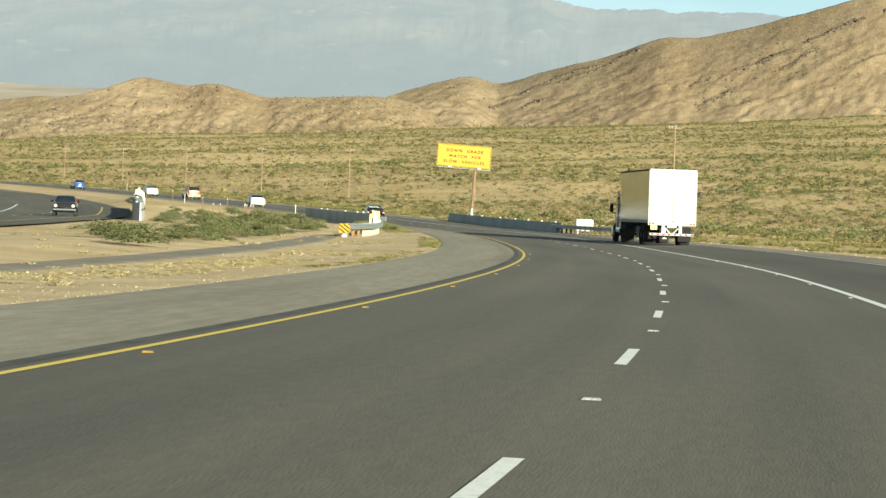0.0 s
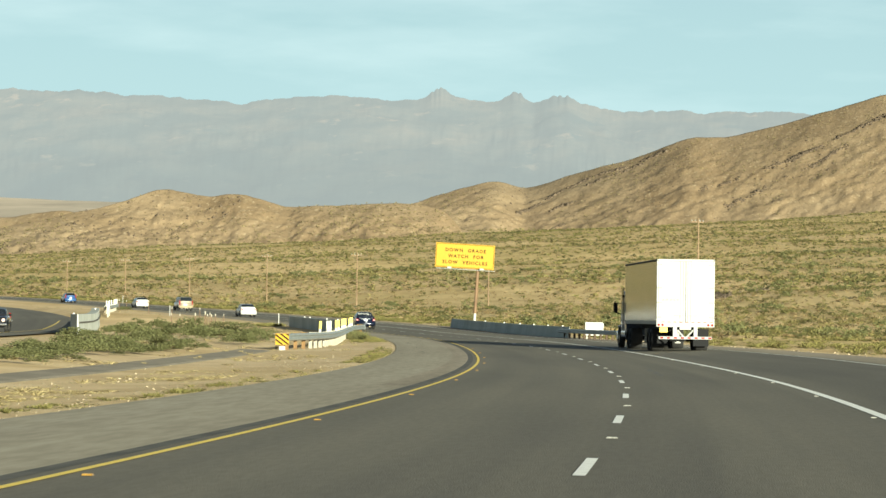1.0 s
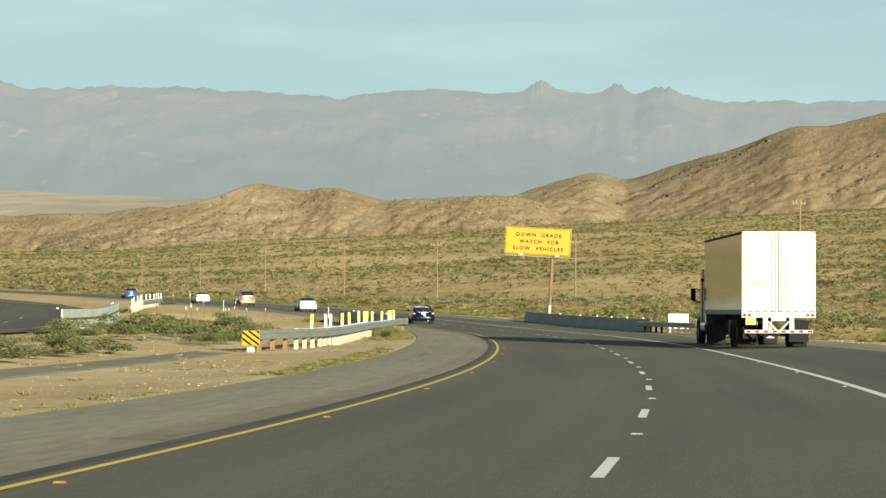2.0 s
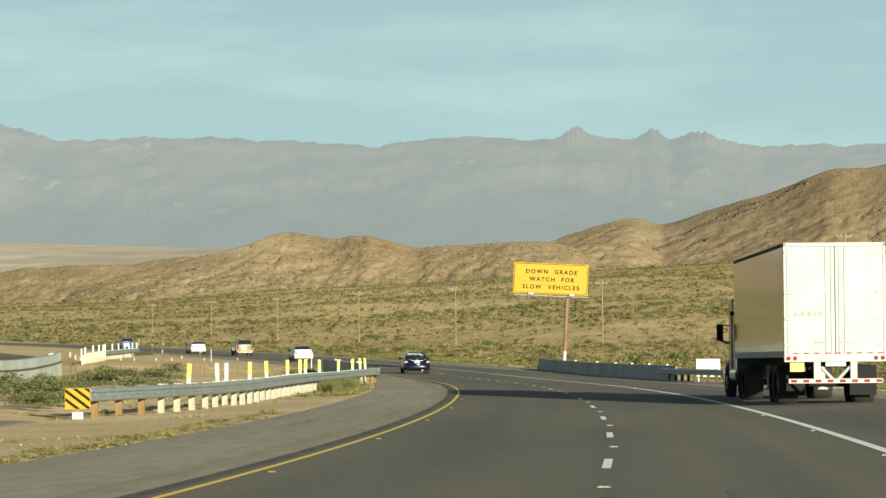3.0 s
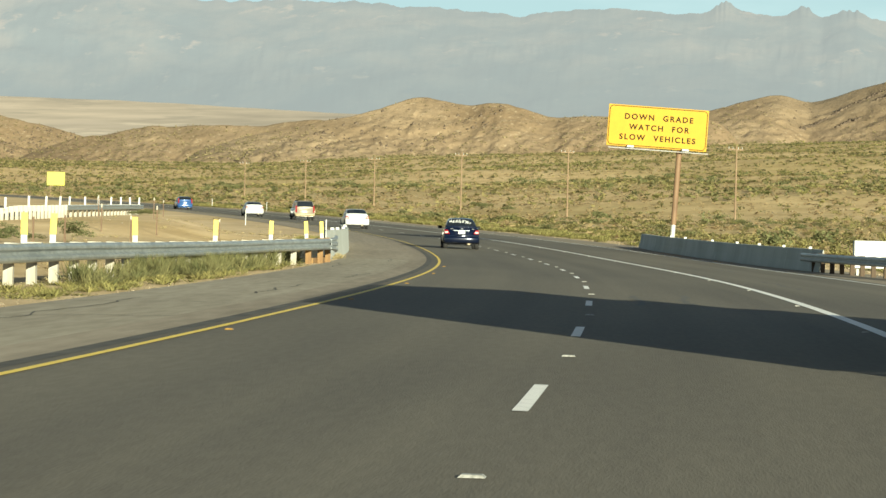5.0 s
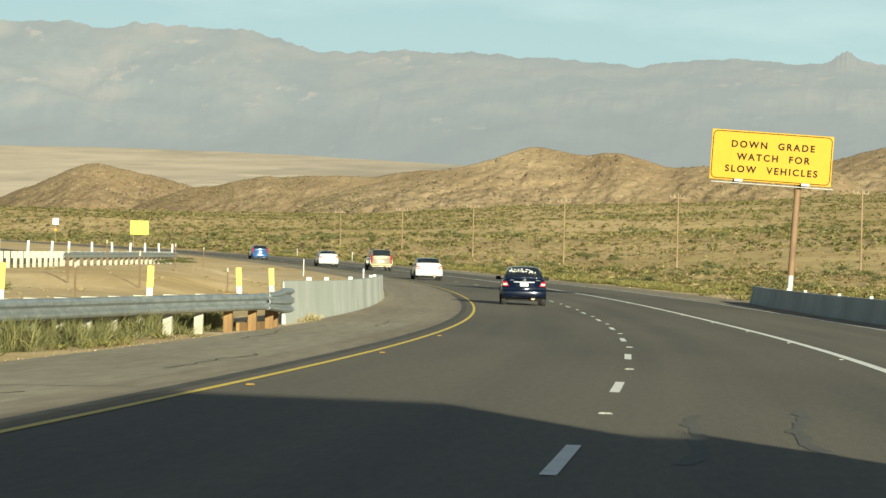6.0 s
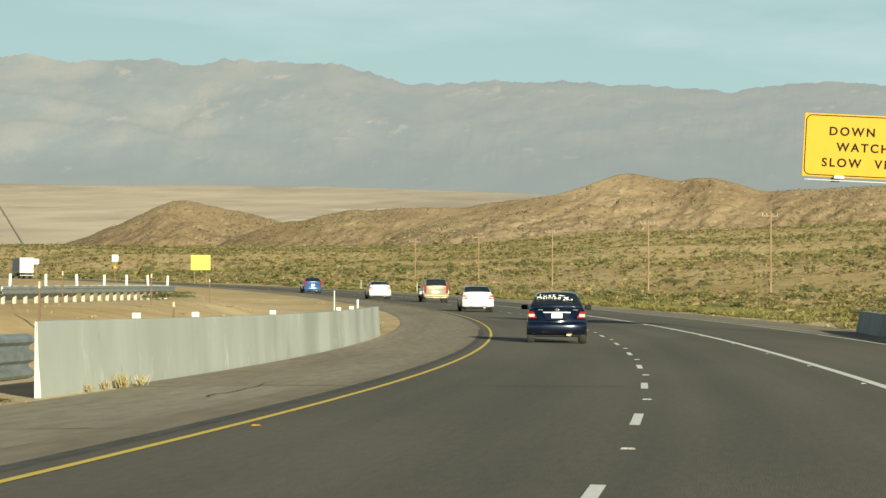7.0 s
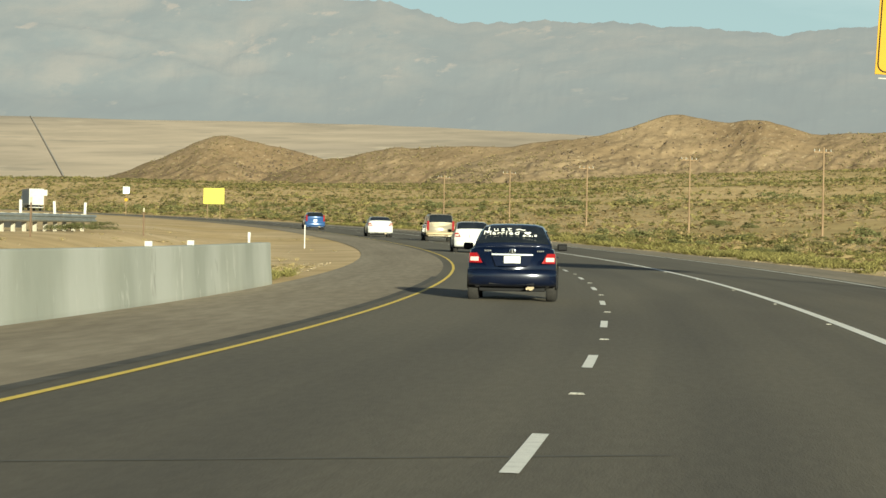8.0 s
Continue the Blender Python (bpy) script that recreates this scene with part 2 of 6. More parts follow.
def vnoise(x, y, seed=0):
    ix, iy = np.floor(x), np.floor(y)
    fx, fy = x - ix, y - iy
    fx, fy = fx * fx * (3 - 2 * fx), fy * fy * (3 - 2 * fy)
    a, b = lattice(ix, iy, seed), lattice(ix + 1, iy, seed)
    c, d = lattice(ix, iy + 1, seed), lattice(ix + 1, iy + 1, seed)
    return (a * (1 - fx) + b * fx) * (1 - fy) + (c * (1 - fx) + d * fx) * fy


def fbm(x, y, octaves=5, seed=0, gain=0.5, ridged=False):
    total, amp = 0, 1.0
    for k in range(octaves):
        v = vnoise(x * 2 ** k + 17.3 * k, y * 2 ** k - 9.1 * k, seed + k)
        total = total + amp * ((1 - 2 * np.abs(v)) if ridged else v)
        amp *= gain
    return total


# ---------------------------------------------------------------- the road's line: s along the lane stripe, l to the right of it
BEND_S = [-200, -60, -31.35] + [13.649 + 45 * k for k in range(11)] + [900, 1000]
BEND = [1.0, 1.0, 5.3, 1.37, 0.55, 1.05, 0.72, 0.83, 0.91, 0.74, 0.96, 0.96, 0.85, 0.60, 0.56, 0.0]
DIP_S = [-76.351 + 45 * k for k in range(13)] + [500]
DIP = [0.0, -0.07, -0.71, 0.37, 0.17, 0.89, -0.38, 0.11, 1.46, 0.48, 0.25, 0.44, 0.29, 0.0]
S_AXIS = np.arange(-1600, 5001, 2.0)
I0 = int(np.searchsorted(S_AXIS, 0))


def along(v):
    c = np.concatenate([[0], np.cumsum(v[1:] + v[:-1])])
    return c - c[I0]


TH = along(np.interp(S_AXIS, BEND_S, BEND, left=0) * 1e-3)
GR = along(np.interp(S_AXIS, DIP_S, DIP, left=0, right=0) * 1e-4) - 0.00102
RX, RY, RZ = along(-np.sin(TH)), along(np.cos(TH)), along(GR)
RZ = np.where(S_AXIS > 900, np.interp(900, S_AXIS, RZ), RZ)
RZ = np.where(S_AXIS < -200, np.interp(-200, S_AXIS, RZ), RZ)


def crossfall(s, l):
    ramp_lane = np.clip((230 - s) / 80, 0, 1) * 0.075 * np.clip(l - 4.0, 0, 3.3)
    return -0.018 * np.clip(l, -5.2, 9) + ramp_lane


def flat(s, l):
    t = np.interp(s, S_AXIS, TH)
    return np.interp(s, S_AXIS, RX) + l * np.cos(t), np.interp(s, S_AXIS, RY) + l * np.sin(t)


def on_road(s, l, up=0.0):
    """Points on the road's surface, or `up` above it."""
    s, l = np.broadcast_arrays(np.asarray(s, float), np.asarray(l, float))
    x, y = flat(s, l)
    return np.stack([x, y, np.interp(s, S_AXIS, RZ) + crossfall(s, l) + up], -1)


def plain_height(x, y):
    r, az = np.hypot(x, y), np.degrees(np.arctan2(-x, y))
    top = 1450 * np.tan(np.radians(np.clip(1.95 - 0.058 * az, 1.02, 2.1)))
    q = np.clip((r - 330) / 1120, 0, 1) ** 1.2
    z = -1.2 + (top + 2) * q
    z = z + fbm(x / 90, y / 90, 4, 5) * np.clip((r - 200) / 600, 0.1, 1) * 1.5
    beyond = np.clip((r - 1500) / 500, 0, 1)
    z = z * (1 - beyond) + 24 * beyond
    return z + np.clip((r - 2300) / 2000, 0, 1) * 138


def ground_height(s, l):
    x, y = flat(s, l)
    near = np.interp(s, S_AXIS, RZ) + crossfall(s, l)
    side = np.where(l < -6.6, -6.6 - l, np.where(l > 12.0, l - 12.0, 0))
    near = near - 0.10 * np.clip(side / 3, 0, 1) + fbm(x / 7, y / 7, 4, 2) * np.clip((side - 0.5) / 6, 0, 1) * 0.16 * np.where((s > 15) & (s < 175), np.clip((np.abs(l + 12.6) - 3.0) / 2, 0, 1), 1) * np.where(s < 920, np.clip((np.abs(l + 29.5) - 13.0) / 2, 0, 1), 1)
    bank = np.clip((-11.0 - l) / 9.0, 0, 1)
    lift = 0.38 * bank * bank * (3 - 2 * bank) * np.clip((s - 40) / 60, 0, 1) * np.clip((620 - s) / 120, 0, 1)
    rise = np.clip((-13.0 - l) / 4.5, 0, 1) * np.clip((l + 27.0) / 2.5, 0, 1) * np.interp(s, [296, 306, 384, 440], [0, 1, 1, 0])
    lift = lift + 0.48 * rise * rise * (3 - 2 * rise) - 0.38 * np.clip((-16.5 - l) / 6.0, 0, 1) * np.interp(s, [20, 90, 262, 298], [0, 1, 1, 0])
    w = np.clip((np.abs(l + 12) - 34) / 70, 0, 1)
    w = w * w * (3 - 2 * w)
    return (near + lift) * (1 - w) + plain_height(x, y) * w


def on_ground(s, l, up=0.0):
    s, l = np.broadcast_arrays(np.asarray(s, float), np.asarray(l, float))
    x, y = flat(s, l)
    return np.stack([x, y, ground_height(s, l) + up], -1)


def graded(a, b, first, grow):
    v, step = [a], first
    while v[-1] < b:
        v.append(v[-1] + step)
        step *= grow
    return v


# ground: one sheet to the horizon, lowered a little under the pavement
gs = np.array(sorted([-x for x in graded(62, 1500, 6, 1.15)] + list(np.arange(-60, 480, 2.5)) + graded(480, 4650, 4, 1.022)))
gl = np.array(sorted([-x for x in graded(6.0, 620, 0.5, 1.07)] + [-5.5, 0, 6, 11.0, 11.7, 12.05] + graded(12.6, 4300, 0.6, 1.055)))
GS, GL = np.meshgrid(gs, gl, indexing="ij")
gp = on_ground(GS, GL)
under = (GL > -5.9) & (GL < 11.5) & (GS < 930)
gp[..., 2] -= np.where(under, 0.35, np.where((GL > -6.9) & (GL < 12.1), 0.03, 0.0))
ground = tagged(sheet("ground", gp, DESERT), "sandy tan desert soil with pale gravel beside the highway", "ground", kind="structure")


ground.data.materials.append(VALLEY)
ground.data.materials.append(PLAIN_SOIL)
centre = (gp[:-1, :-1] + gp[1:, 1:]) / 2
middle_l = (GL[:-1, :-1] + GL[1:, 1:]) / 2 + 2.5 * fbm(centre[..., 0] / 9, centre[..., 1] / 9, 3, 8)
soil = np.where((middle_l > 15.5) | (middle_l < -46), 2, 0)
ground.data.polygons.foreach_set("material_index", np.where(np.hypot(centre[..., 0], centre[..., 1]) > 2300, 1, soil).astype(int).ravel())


def drift(s):
    """How far the painted lines stray to the right of the lane's axis."""
    return np.interp(s, [-20, 40, 190, 230], [-0.03, 0.0, 0.0, 0.08])


def strip(name, s0, s1, l0, l1, material, up, step=3.0, cols=2, parent=None, skirt=(0, 0), painted=False, skew=0.0):
    """A band of the road's surface between two lines."""
    s = np.linspace(s0, s1, max(2, int((s1 - s0) / step) + 1))
    l = np.linspace(l0, l1, cols) if np.ndim(cols) == 0 else np.array(cols)
    if skirt[0]:
        l = np.concatenate([[l[0] - 0.03], l])
    if skirt[1]:
        l = np.concatenate([l, [l[-1] + 0.03]])
    S, L = np.meshgrid(s, l, indexing="ij")
    if painted:
        L = L + drift(S)
    if skew:
        S = S + skew * L
    g = on_road(S, L, up)
    g[:, 0, 2] -= skirt[0]
    g[:, -1, 2] -= skirt[1]
    return sheet(name, g[:, ::-1], material, parent=parent, uv=np.stack([L, S], -1)[:, ::-1])


road = tagged(strip("road", -150, 920, -3.92, 9.3, ASPHALT, 0.0, cols=[-3.92, -2.6, -1.3, 0, 1.3, 2.6, 4.0, 4.8, 5.6, 6.4, 7.3, 8.0, 9.0, 9.3]), "dark grey asphalt motorway lanes, smooth and slightly stained", "road", kind="structure")
tagged(strip("shoulder", -150, 258, -6.75, -3.92, ASPHALT_PALE, 0.0, cols=4), "bleached pale asphalt shoulder beside the yellow line", "road shoulder", kind="structure")
tagged(strip("shoulder_seam", -150, 330, -4.01, -3.84, SEAM, 0.003, cols=2), "dark tarred seam along the shoulder's inner edge", "road marking", kind="structure")
tagged(strip("shoulder_patch", 90, 257.5, -4.55, -4.01, ASPHALT_OLD, 0.0035, cols=2), "darker strip of newer asphalt on the shoulder", "road shoulder", kind="structure")
tagged(strip("shoulder", 258, 920, -6.95, -3.92, ASPHALT_OLD, 0.0, cols=4), "pale weathered asphalt shoulder beside the yellow line", "road shoulder", kind="structure")
tagged(strip("shoulder_outer", -150, 920, 9.3, 12.0, ASPHALT_OLD, 0.0, cols=3), "weathered asphalt shoulder along the outer edge of the motorway", "road shoulder", kind="structure")


# ---------------------------------------------------------------- hills and far mountains
HILL_FACES = []


def hillside(name, az, z, r, deep, material, rows, cols, seed, spur, slant, ends, label, back=600):
    """A range whose crest runs through (az, r, z), seen from the start of the road; its face is `deep` metres wide, with spurs `spur` metres proud that slant downhill."""
    A = np.linspace(az[0], az[-1], cols)
    zc, rc = np.interp(A, az, z), np.interp(A, az, r)
    kern = np.exp(-np.linspace(-2.5, 2.5, 21) ** 2 / 2)
    zc = np.convolve(np.pad(zc, 10, mode="edge"), kern / kern.sum(), mode="valid")
    edge = np.clip(np.minimum((A - az[0]) / ends[0], (az[-1] - A) / ends[1]), 0, 1)
    edge = edge * edge * (3 - 2 * edge)
    arc = A * 0.01745 * 2000
    U = np.concatenate([np.linspace(0, 1, rows), np.linspace(1, 2, 10)[1:]])
    grid = np.zeros((len(U), cols, 3))
    for i, u in enumerate(U):
        rr = rc - deep * (1 - u) if u <= 1 else rc + back * (u - 1)
        th = np.radians(A)
        x, y = -np.sin(th) * rr, np.cos(th) * rr
        z0 = plain_height(x, y) - 6
        base = z0 + (zc - z0) * (u ** 1.15) if u <= 1 else zc + (z0 - zc) * min(1, (u - 1) * 1.1)
        wob = fbm(arc / 170 + 3, arc * 0 + u * 2.2, 3, seed + 9) * 34
        run = arc - (1 - min(u, 1)) * slant + wob
        g = 0.72 * np.abs(vnoise(run / 105, arc * 0 + u * 0.5, seed)) + 0.30 * np.abs(vnoise(run / 41, arc * 0 + u * 0.9 + 7, seed + 1)) + 0.12 * np.abs(vnoise(run / 17, arc * 0 + u * 1.5, seed + 2))
        n = fbm(arc / 34, rr / 90, 4, seed + 3, 0.55)
        knob = np.clip(fbm(arc / 26 + 40, rr / 60, 3, seed + 6) - 0.45, 0, 1)
        face = math.sin(math.pi * min(u, 1)) ** 0.8 if u <= 1 else 0
        gully = np.exp(-(vnoise(run / 120 + 5, arc * 0 + u * 0.35, seed + 21) / 0.045) ** 2) + 0.6 * np.exp(-(vnoise(run / 55 + 9, arc * 0 + u * 0.6, seed + 22) / 0.06) ** 2)
        crest = math.exp(-((u - 1) / 0.12) ** 2)
        base = base + spur * ((0.34 - g) * 0.62 * face + 0.17 * n * face + 0.30 * knob * face - 0.20 * gully * face) + (1.1 * fbm(arc / 12, rr / 20, 4, seed + 8, 0.65) + 0.55 * fbm(arc / 5, rr / 9, 2, seed + 14)) * face + crest * (0.9 * n + 0.05 * spur * fbm(arc / 9, arc * 0 + u * 4, 3, seed + 4))
        grid[i] = np.stack([x, y, np.maximum(base, z0 - 4) * edge + (z0 - 8) * (1 - edge)], -1)
    HILL_FACES.append(grid[rows // 4:rows])
    ob = sheet(name, grid[:, ::-1], material)
    return tagged(ob, label, "hill", kind="structure")


hillside("hill_right", [-9, -3, 0.3, 1.15, 2.4, 3.5, 4.0, 4.95, 5.95, 6.9, 7.42, 8.7, 9.6, 10.6], [215, 200, 190, 179, 162, 150, 151, 134, 121, 106, 113, 92, 72, 40],
         [2650, 2650, 2650, 2650, 2650, 2650, 2650, 2650, 2650, 2640, 2600, 2500, 2350, 2250], 430, HILL, 124, 520, 11, 5.2, 240, (1, 1.0), "bare brown desert hill with slanting spurs and rocky outcrops")
hillside("hill_ridge", [6.8, 7.6, 8.7, 9.5, 11.0, 11.8, 12.4, 13.1, 13.9, 14.8, 15.8, 16.6, 17.4], [44, 60, 67, 67, 65, 73, 70, 74, 64.6, 56.5, 47, 38.7, 22.4],
         [1900, 1900, 1890, 1880, 1880, 1880, 1880, 1880, 1850, 1810, 1770, 1740, 1720], 170, HILL, 90, 420, 23, 4.2, 10, (1.6, 0.5), "rounded tan desert ridge dotted with dark scrub")
hillside("hill_low", [13.4, 14.2, 14.9, 15.8, 16.4, 17.0, 17.6, 18.2, 18.8, 19.6, 20.6], [40, 62, 66, 60, 62, 60, 60, 55, 51, 40, 18],
         [2040] * 11, 165, HILL, 70, 300, 37, 6.0, 8, (0.3, 0.3), "low brown desert ridge")
hillside("hill_cone", [17.6, 18.2, 18.7, 19.1, 19.75, 20.35, 20.7, 21.1, 21.8, 22.6, 23.6, 24.6], [22, 46, 57, 61, 66, 72, 69, 61, 50, 40, 30, 12],
         [2230] * 12, 190, HILL, 80, 300, 51, 7, -8, (0.3, 0.3), "cone-shaped rocky brown hill")


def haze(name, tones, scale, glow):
    """Distance through kilometres of pale air: dull tones, the haze painted in as emission."""
    # belts tint the range darker and bluer towards its foot
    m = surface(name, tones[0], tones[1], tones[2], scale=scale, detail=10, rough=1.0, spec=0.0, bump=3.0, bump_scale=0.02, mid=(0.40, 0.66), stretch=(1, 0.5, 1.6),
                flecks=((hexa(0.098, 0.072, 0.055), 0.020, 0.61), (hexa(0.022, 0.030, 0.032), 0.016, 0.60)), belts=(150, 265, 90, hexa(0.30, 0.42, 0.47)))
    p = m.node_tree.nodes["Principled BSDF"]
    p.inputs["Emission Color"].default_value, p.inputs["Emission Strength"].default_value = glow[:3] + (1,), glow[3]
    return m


# the far range glows evenly in place of the haze before it
FAR = haze("mountain_haze_glow", (hexa(0.024, 0.029, 0.030), hexa(0.064, 0.053, 0.043), hexa(0.043, 0.042, 0.038)), 0.012, (0.147, 0.160, 0.150, 1.0))
MT_AZ = [-20, -6, 1, 3.5, 5.2, 5.9, 6.15, 6.6, 6.8, 7.10, 7.35, 7.75, 8.15, 8.25, 8.65, 8.85, 9.8, 11.0, 12.0, 13.6, 14.8, 16.3, 17.4, 18.0, 18.7, 19.5, 20.5, 21.1, 21.9, 22.9, 23.8, 24.6, 27, 34, 50]
MT_Z = [290, 300, 302, 304, 303, 311, 323, 323, 317, 325, 319, 316, 318, 321, 321, 319, 321, 320, 310, 317, 326, 321, 322, 334, 350, 348, 351, 345, 352, 345, 354, 350, 356, 340, 300]


def mountains():
    rows = 32
    A = np.concatenate([np.arange(-20, 0, 0.1), np.arange(0, 25, 0.018), np.arange(25, 50, 0.1)])
    cols = len(A)
    zc = np.interp(A, MT_AZ, MT_Z)
    kern = np.exp(-np.linspace(-2.5, 2.5, 15) ** 2 / 2)
    zc = np.convolve(np.pad(zc, 7, mode="edge"), kern / kern.sum(), mode="valid")
    towers = fbm(A * 2.6, A * 0 + 3, 7, 77, 0.60) * 3.0
    for a, w, h in ((8.46, 0.34, 5), (8.44, 0.12, 4), (8.51, 0.03, 4), (8.43, 0.035, 5), (8.36, 0.03, 3), (8.60, 0.03, 2), (7.10, 0.20, 4), (7.14, 0.05, 3), (7.03, 0.03, 3), (6.46, 0.06, 4), (6.34, 0.03, 3), (6.21, 0.03, 4), (6.30, 0.24, 3)):
        towers = towers + 0.85 * h * np.clip(1.4 - np.abs(A - a) / w, 0, 1)
    grid = np.zeros((rows, cols, 3))
    # the range's foot comes forward where the valley narrows
    foot = np.interp(A, [12, 15, 17.5, 19.5, 21.5], [3750, 3850, 4080, 4250, 4320])
    base = 2 + 138 * (foot - 2300) / 2000
    for i, u in enumerate(np.linspace(0, 1, rows)):
        r = foot + (4700 - foot) * u
        th = np.radians(A)
        x, y = -np.sin(th) * r, np.cos(th) * r
        arc = A * 0.01745 * 4500
        g = fbm(arc / 210 + fbm(arc / 300, A * 0 + u * 3, 3, 5) * 0.6, A * 0 + u * 3.4, 5, 91, 0.55, True) - 0.4
        z = base + (zc - base) * u ** 1.05 + g * 8 * math.sin(math.pi * u) ** 0.7 + towers * u ** 24 + fbm(arc / 60, A * 0 + u * 7, 5, 33, 0.62) * 2.6 * math.sin(math.pi * u) ** 0.5
        grid[i] = np.stack([x, y, z], -1)
    return tagged(sheet("backdrop", grid[:, ::-1], FAR), "grey mountain range, its haze put in as a glow, with a few rocky towers on its skyline", "mountain", kind="structure")


mountains()


# ---------------------------------------------------------------- road markings
PHASE, HALF = 138.13, 7.3152
yellow = tagged(strip("yellow_edge_line", -140, 910, -3.710, -3.628, YELLOW_LINE, 0.006, step=2.0, painted=True), "solid yellow edge line painted on the asphalt", "road marking", kind="structure")
tagged(strip("white_edge_line", -140, 910, 3.71, 3.90, WHITE_LINE, 0.006, step=2.0, painted=True), "solid white line between the lanes and the climbing lane", "road marking", kind="structure")
tagged(strip("white_outer_line", -140, 910, 8.85, 8.98, WHITE_LINE, 0.006, step=2.0), "thin white line along the outer shoulder", "road marking", kind="structure")
for k in range(-18, 60):
    c = PHASE + HALF * (2 * k + 1)
    if -60 < c < 900:
        tagged(strip("lane_dash", c - 1.78, c + 1.78, -0.053, 0.053, WHITE_LINE, 0.006, step=0.9, painted=True), "worn white lane stripe on the asphalt", "lane stripe", "lane stripes")


def road_marker(s, l, material, group, wide=0.10, deep=0.10):
    l = l + float(drift(s))
    p, q = on_road(s, l, 0.004), on_road(s + 1, l, 0.004)
    bm = box(bmesh.new(), -wide / 2, wide / 2, -deep / 2, deep / 2, 0, 0.014)
    top = [v for v in bm.verts if v.co.z > 0.01]
    for v in top:
        v.co.x *= 0.75
        v.co.y *= 0.6
    ob = part("road_marker", bm, material)
    d = q - p
    ob.matrix_world = Matrix.Translation(p) @ pose(0, 0, 0, 0, 0, math.degrees(math.atan2(-d[0], d[1])))
    return tagged(ob, "small raised reflective marker glued to the asphalt", "road marker", group)


for k in range(-18, 24):
    s = PHASE + HALF * 2 * k
    if -20 < s < 470:
        road_marker(s, 0.05, MARKER_W, "white lane markers", 0.13, 0.13)
        if s < 245:
            road_marker(s + 3.0, -3.46, MARKER_Y, "amber edge markers", 0.085, 0.085)
        road_marker(s - 2.6, 3.60, MARKER_W, "white edge markers", 0.09, 0.09)


def crack(name, label, s, l, width, material, up=0.0045):
    """A thin dark line on the pavement through points (s, l)."""
    s, l = np.array(s, float), np.array(l, float)
    k = np.linspace(0, 1, 40)
    q = np.linspace(0, 1, len(s))
    S, L = np.interp(k, q, s), np.interp(k, q, l)
    L = L + fbm(S / 1.7, S * 0 + l[0], 4, 3) * 0.10
    S = S + fbm(k * 9, k * 0 + s[0], 3, 4) * 0.10
    dS, dL = np.gradient(S), np.gradient(L)
    n = np.hypot(dS, dL) + 1e-9
    w = width * (0.6 + 0.5 * np.abs(fbm(k * 12, k * 0 + 2, 2, 6)))
    g = np.stack([on_road(S - dL / n * w * e, L + dS / n * w * e, up) for e in (-0.5, 0.5)], 1)
    return tagged(sheet(name, g, material), label, "road crack", kind="structure")


g = np.random.default_rng(77)
for k in range(9):
    s0 = 150 + 11.5 * k + g.uniform(-3, 3)
    crack("pavement_crack", "thin dark crack across the weathered shoulder", [s0, s0 + g.uniform(0.5, 3)], [-6.7, -4.1 - g.uniform(0, 0.6)], 0.05, SEAM)
for k in range(7):
    s0, l0 = 150 + 17 * k, g.uniform(-6.2, -4.8)
    crack("pavement_crack", "thin dark crack along the weathered shoulder", [s0, s0 + g.uniform(6, 14)], [l0, l0 + g.uniform(-0.4, 0.4)], 0.035, SEAM)
for s0, s1, l0 in ((204, 212, 0.85), (206, 214, 1.75), (112, 124, 1.2), (228, 240, 5.2), (262, 275, 6.4)):
    crack("tyre_streak", "faint dark rubber streak on the asphalt", [s0, s1], [l0, l0 + 0.1], 0.16, TYRE_MARK, 0.0035)


# the bridge deck's skewed joint, tarred over
tagged(strip("deck_joint", 261.97, 262.07, -6.9, 0.9, TYRE_MARK, 0.0030, step=0.1, cols=9, skew=0.8), "dark tarred joint crossing the road at the bridge", "road joint", kind="structure")


# ---------------------------------------------------------------- paints for things
def plain(name, c, rough=0.5, metal=0.0, coat=0.0, wear=0.12, scale=8.0, spec=0.5):
    return surface(name, hexa(*c), hexa(*[v * (1 - wear) for v in c]), scale=scale, rough=rough, metal=metal, coat=coat, spec=spec)


NAVY = plain("navy_car_paint", (0.0022, 0.0062, 0.022), 0.22, 0.35, 1.0, 0.15)
WHITE_CAR = plain("white_car_paint", (0.46, 0.46, 0.45), 0.35, 0, 0.6, 0.05)
CREAM_CAR = plain("tan_metallic_car_paint", (0.36, 0.315, 0.24), 0.34, 0.5, 1.0, 0.05)
BLUE_CAR = plain("blue_car_paint", (0.028, 0.08, 0.215), 0.28, 0.2, 1.0, 0.1)
BLACK_CAR = plain("black_car_paint", (0.012, 0.012, 0.014), 0.3, 0, 1.0, 0.1)
GLASS = plain("dark_car_glass", (0.012, 0.015, 0.018), 0.06, 0, 0.0, 0.2, spec=0.8)
RUBBER = plain("tyre_rubber", (0.018, 0.0165, 0.015), 0.9, 0, 0, 0.3, 20)
DARK = plain("dark_plastic", (0.010, 0.010, 0.011), 0.75, spec=0.15)
MIRROR_BLACK = plain("black_mirror_housing", (0.006, 0.006, 0.007), 0.5, spec=0.08)
CHROME = plain("chrome", (0.75, 0.77, 0.8), 0.12, 1.0, 0, 0.05)
ALLOY = plain("alloy_rim", (0.55, 0.55, 0.55), 0.3, 0.9, 0, 0.1)
RED_LENS = plain("red_lamp_lens", (0.22, 0.006, 0.006), 0.15, 0, 0.6, 0.2)
CLEAR_LENS = plain("clear_lamp_lens", (0.55, 0.40, 0.37), 0.12, 0, 0.6, 0.1)
PLATE = plain("plate_white", (0.56, 0.55, 0.51), 0.5, 0, 0, 0.05)
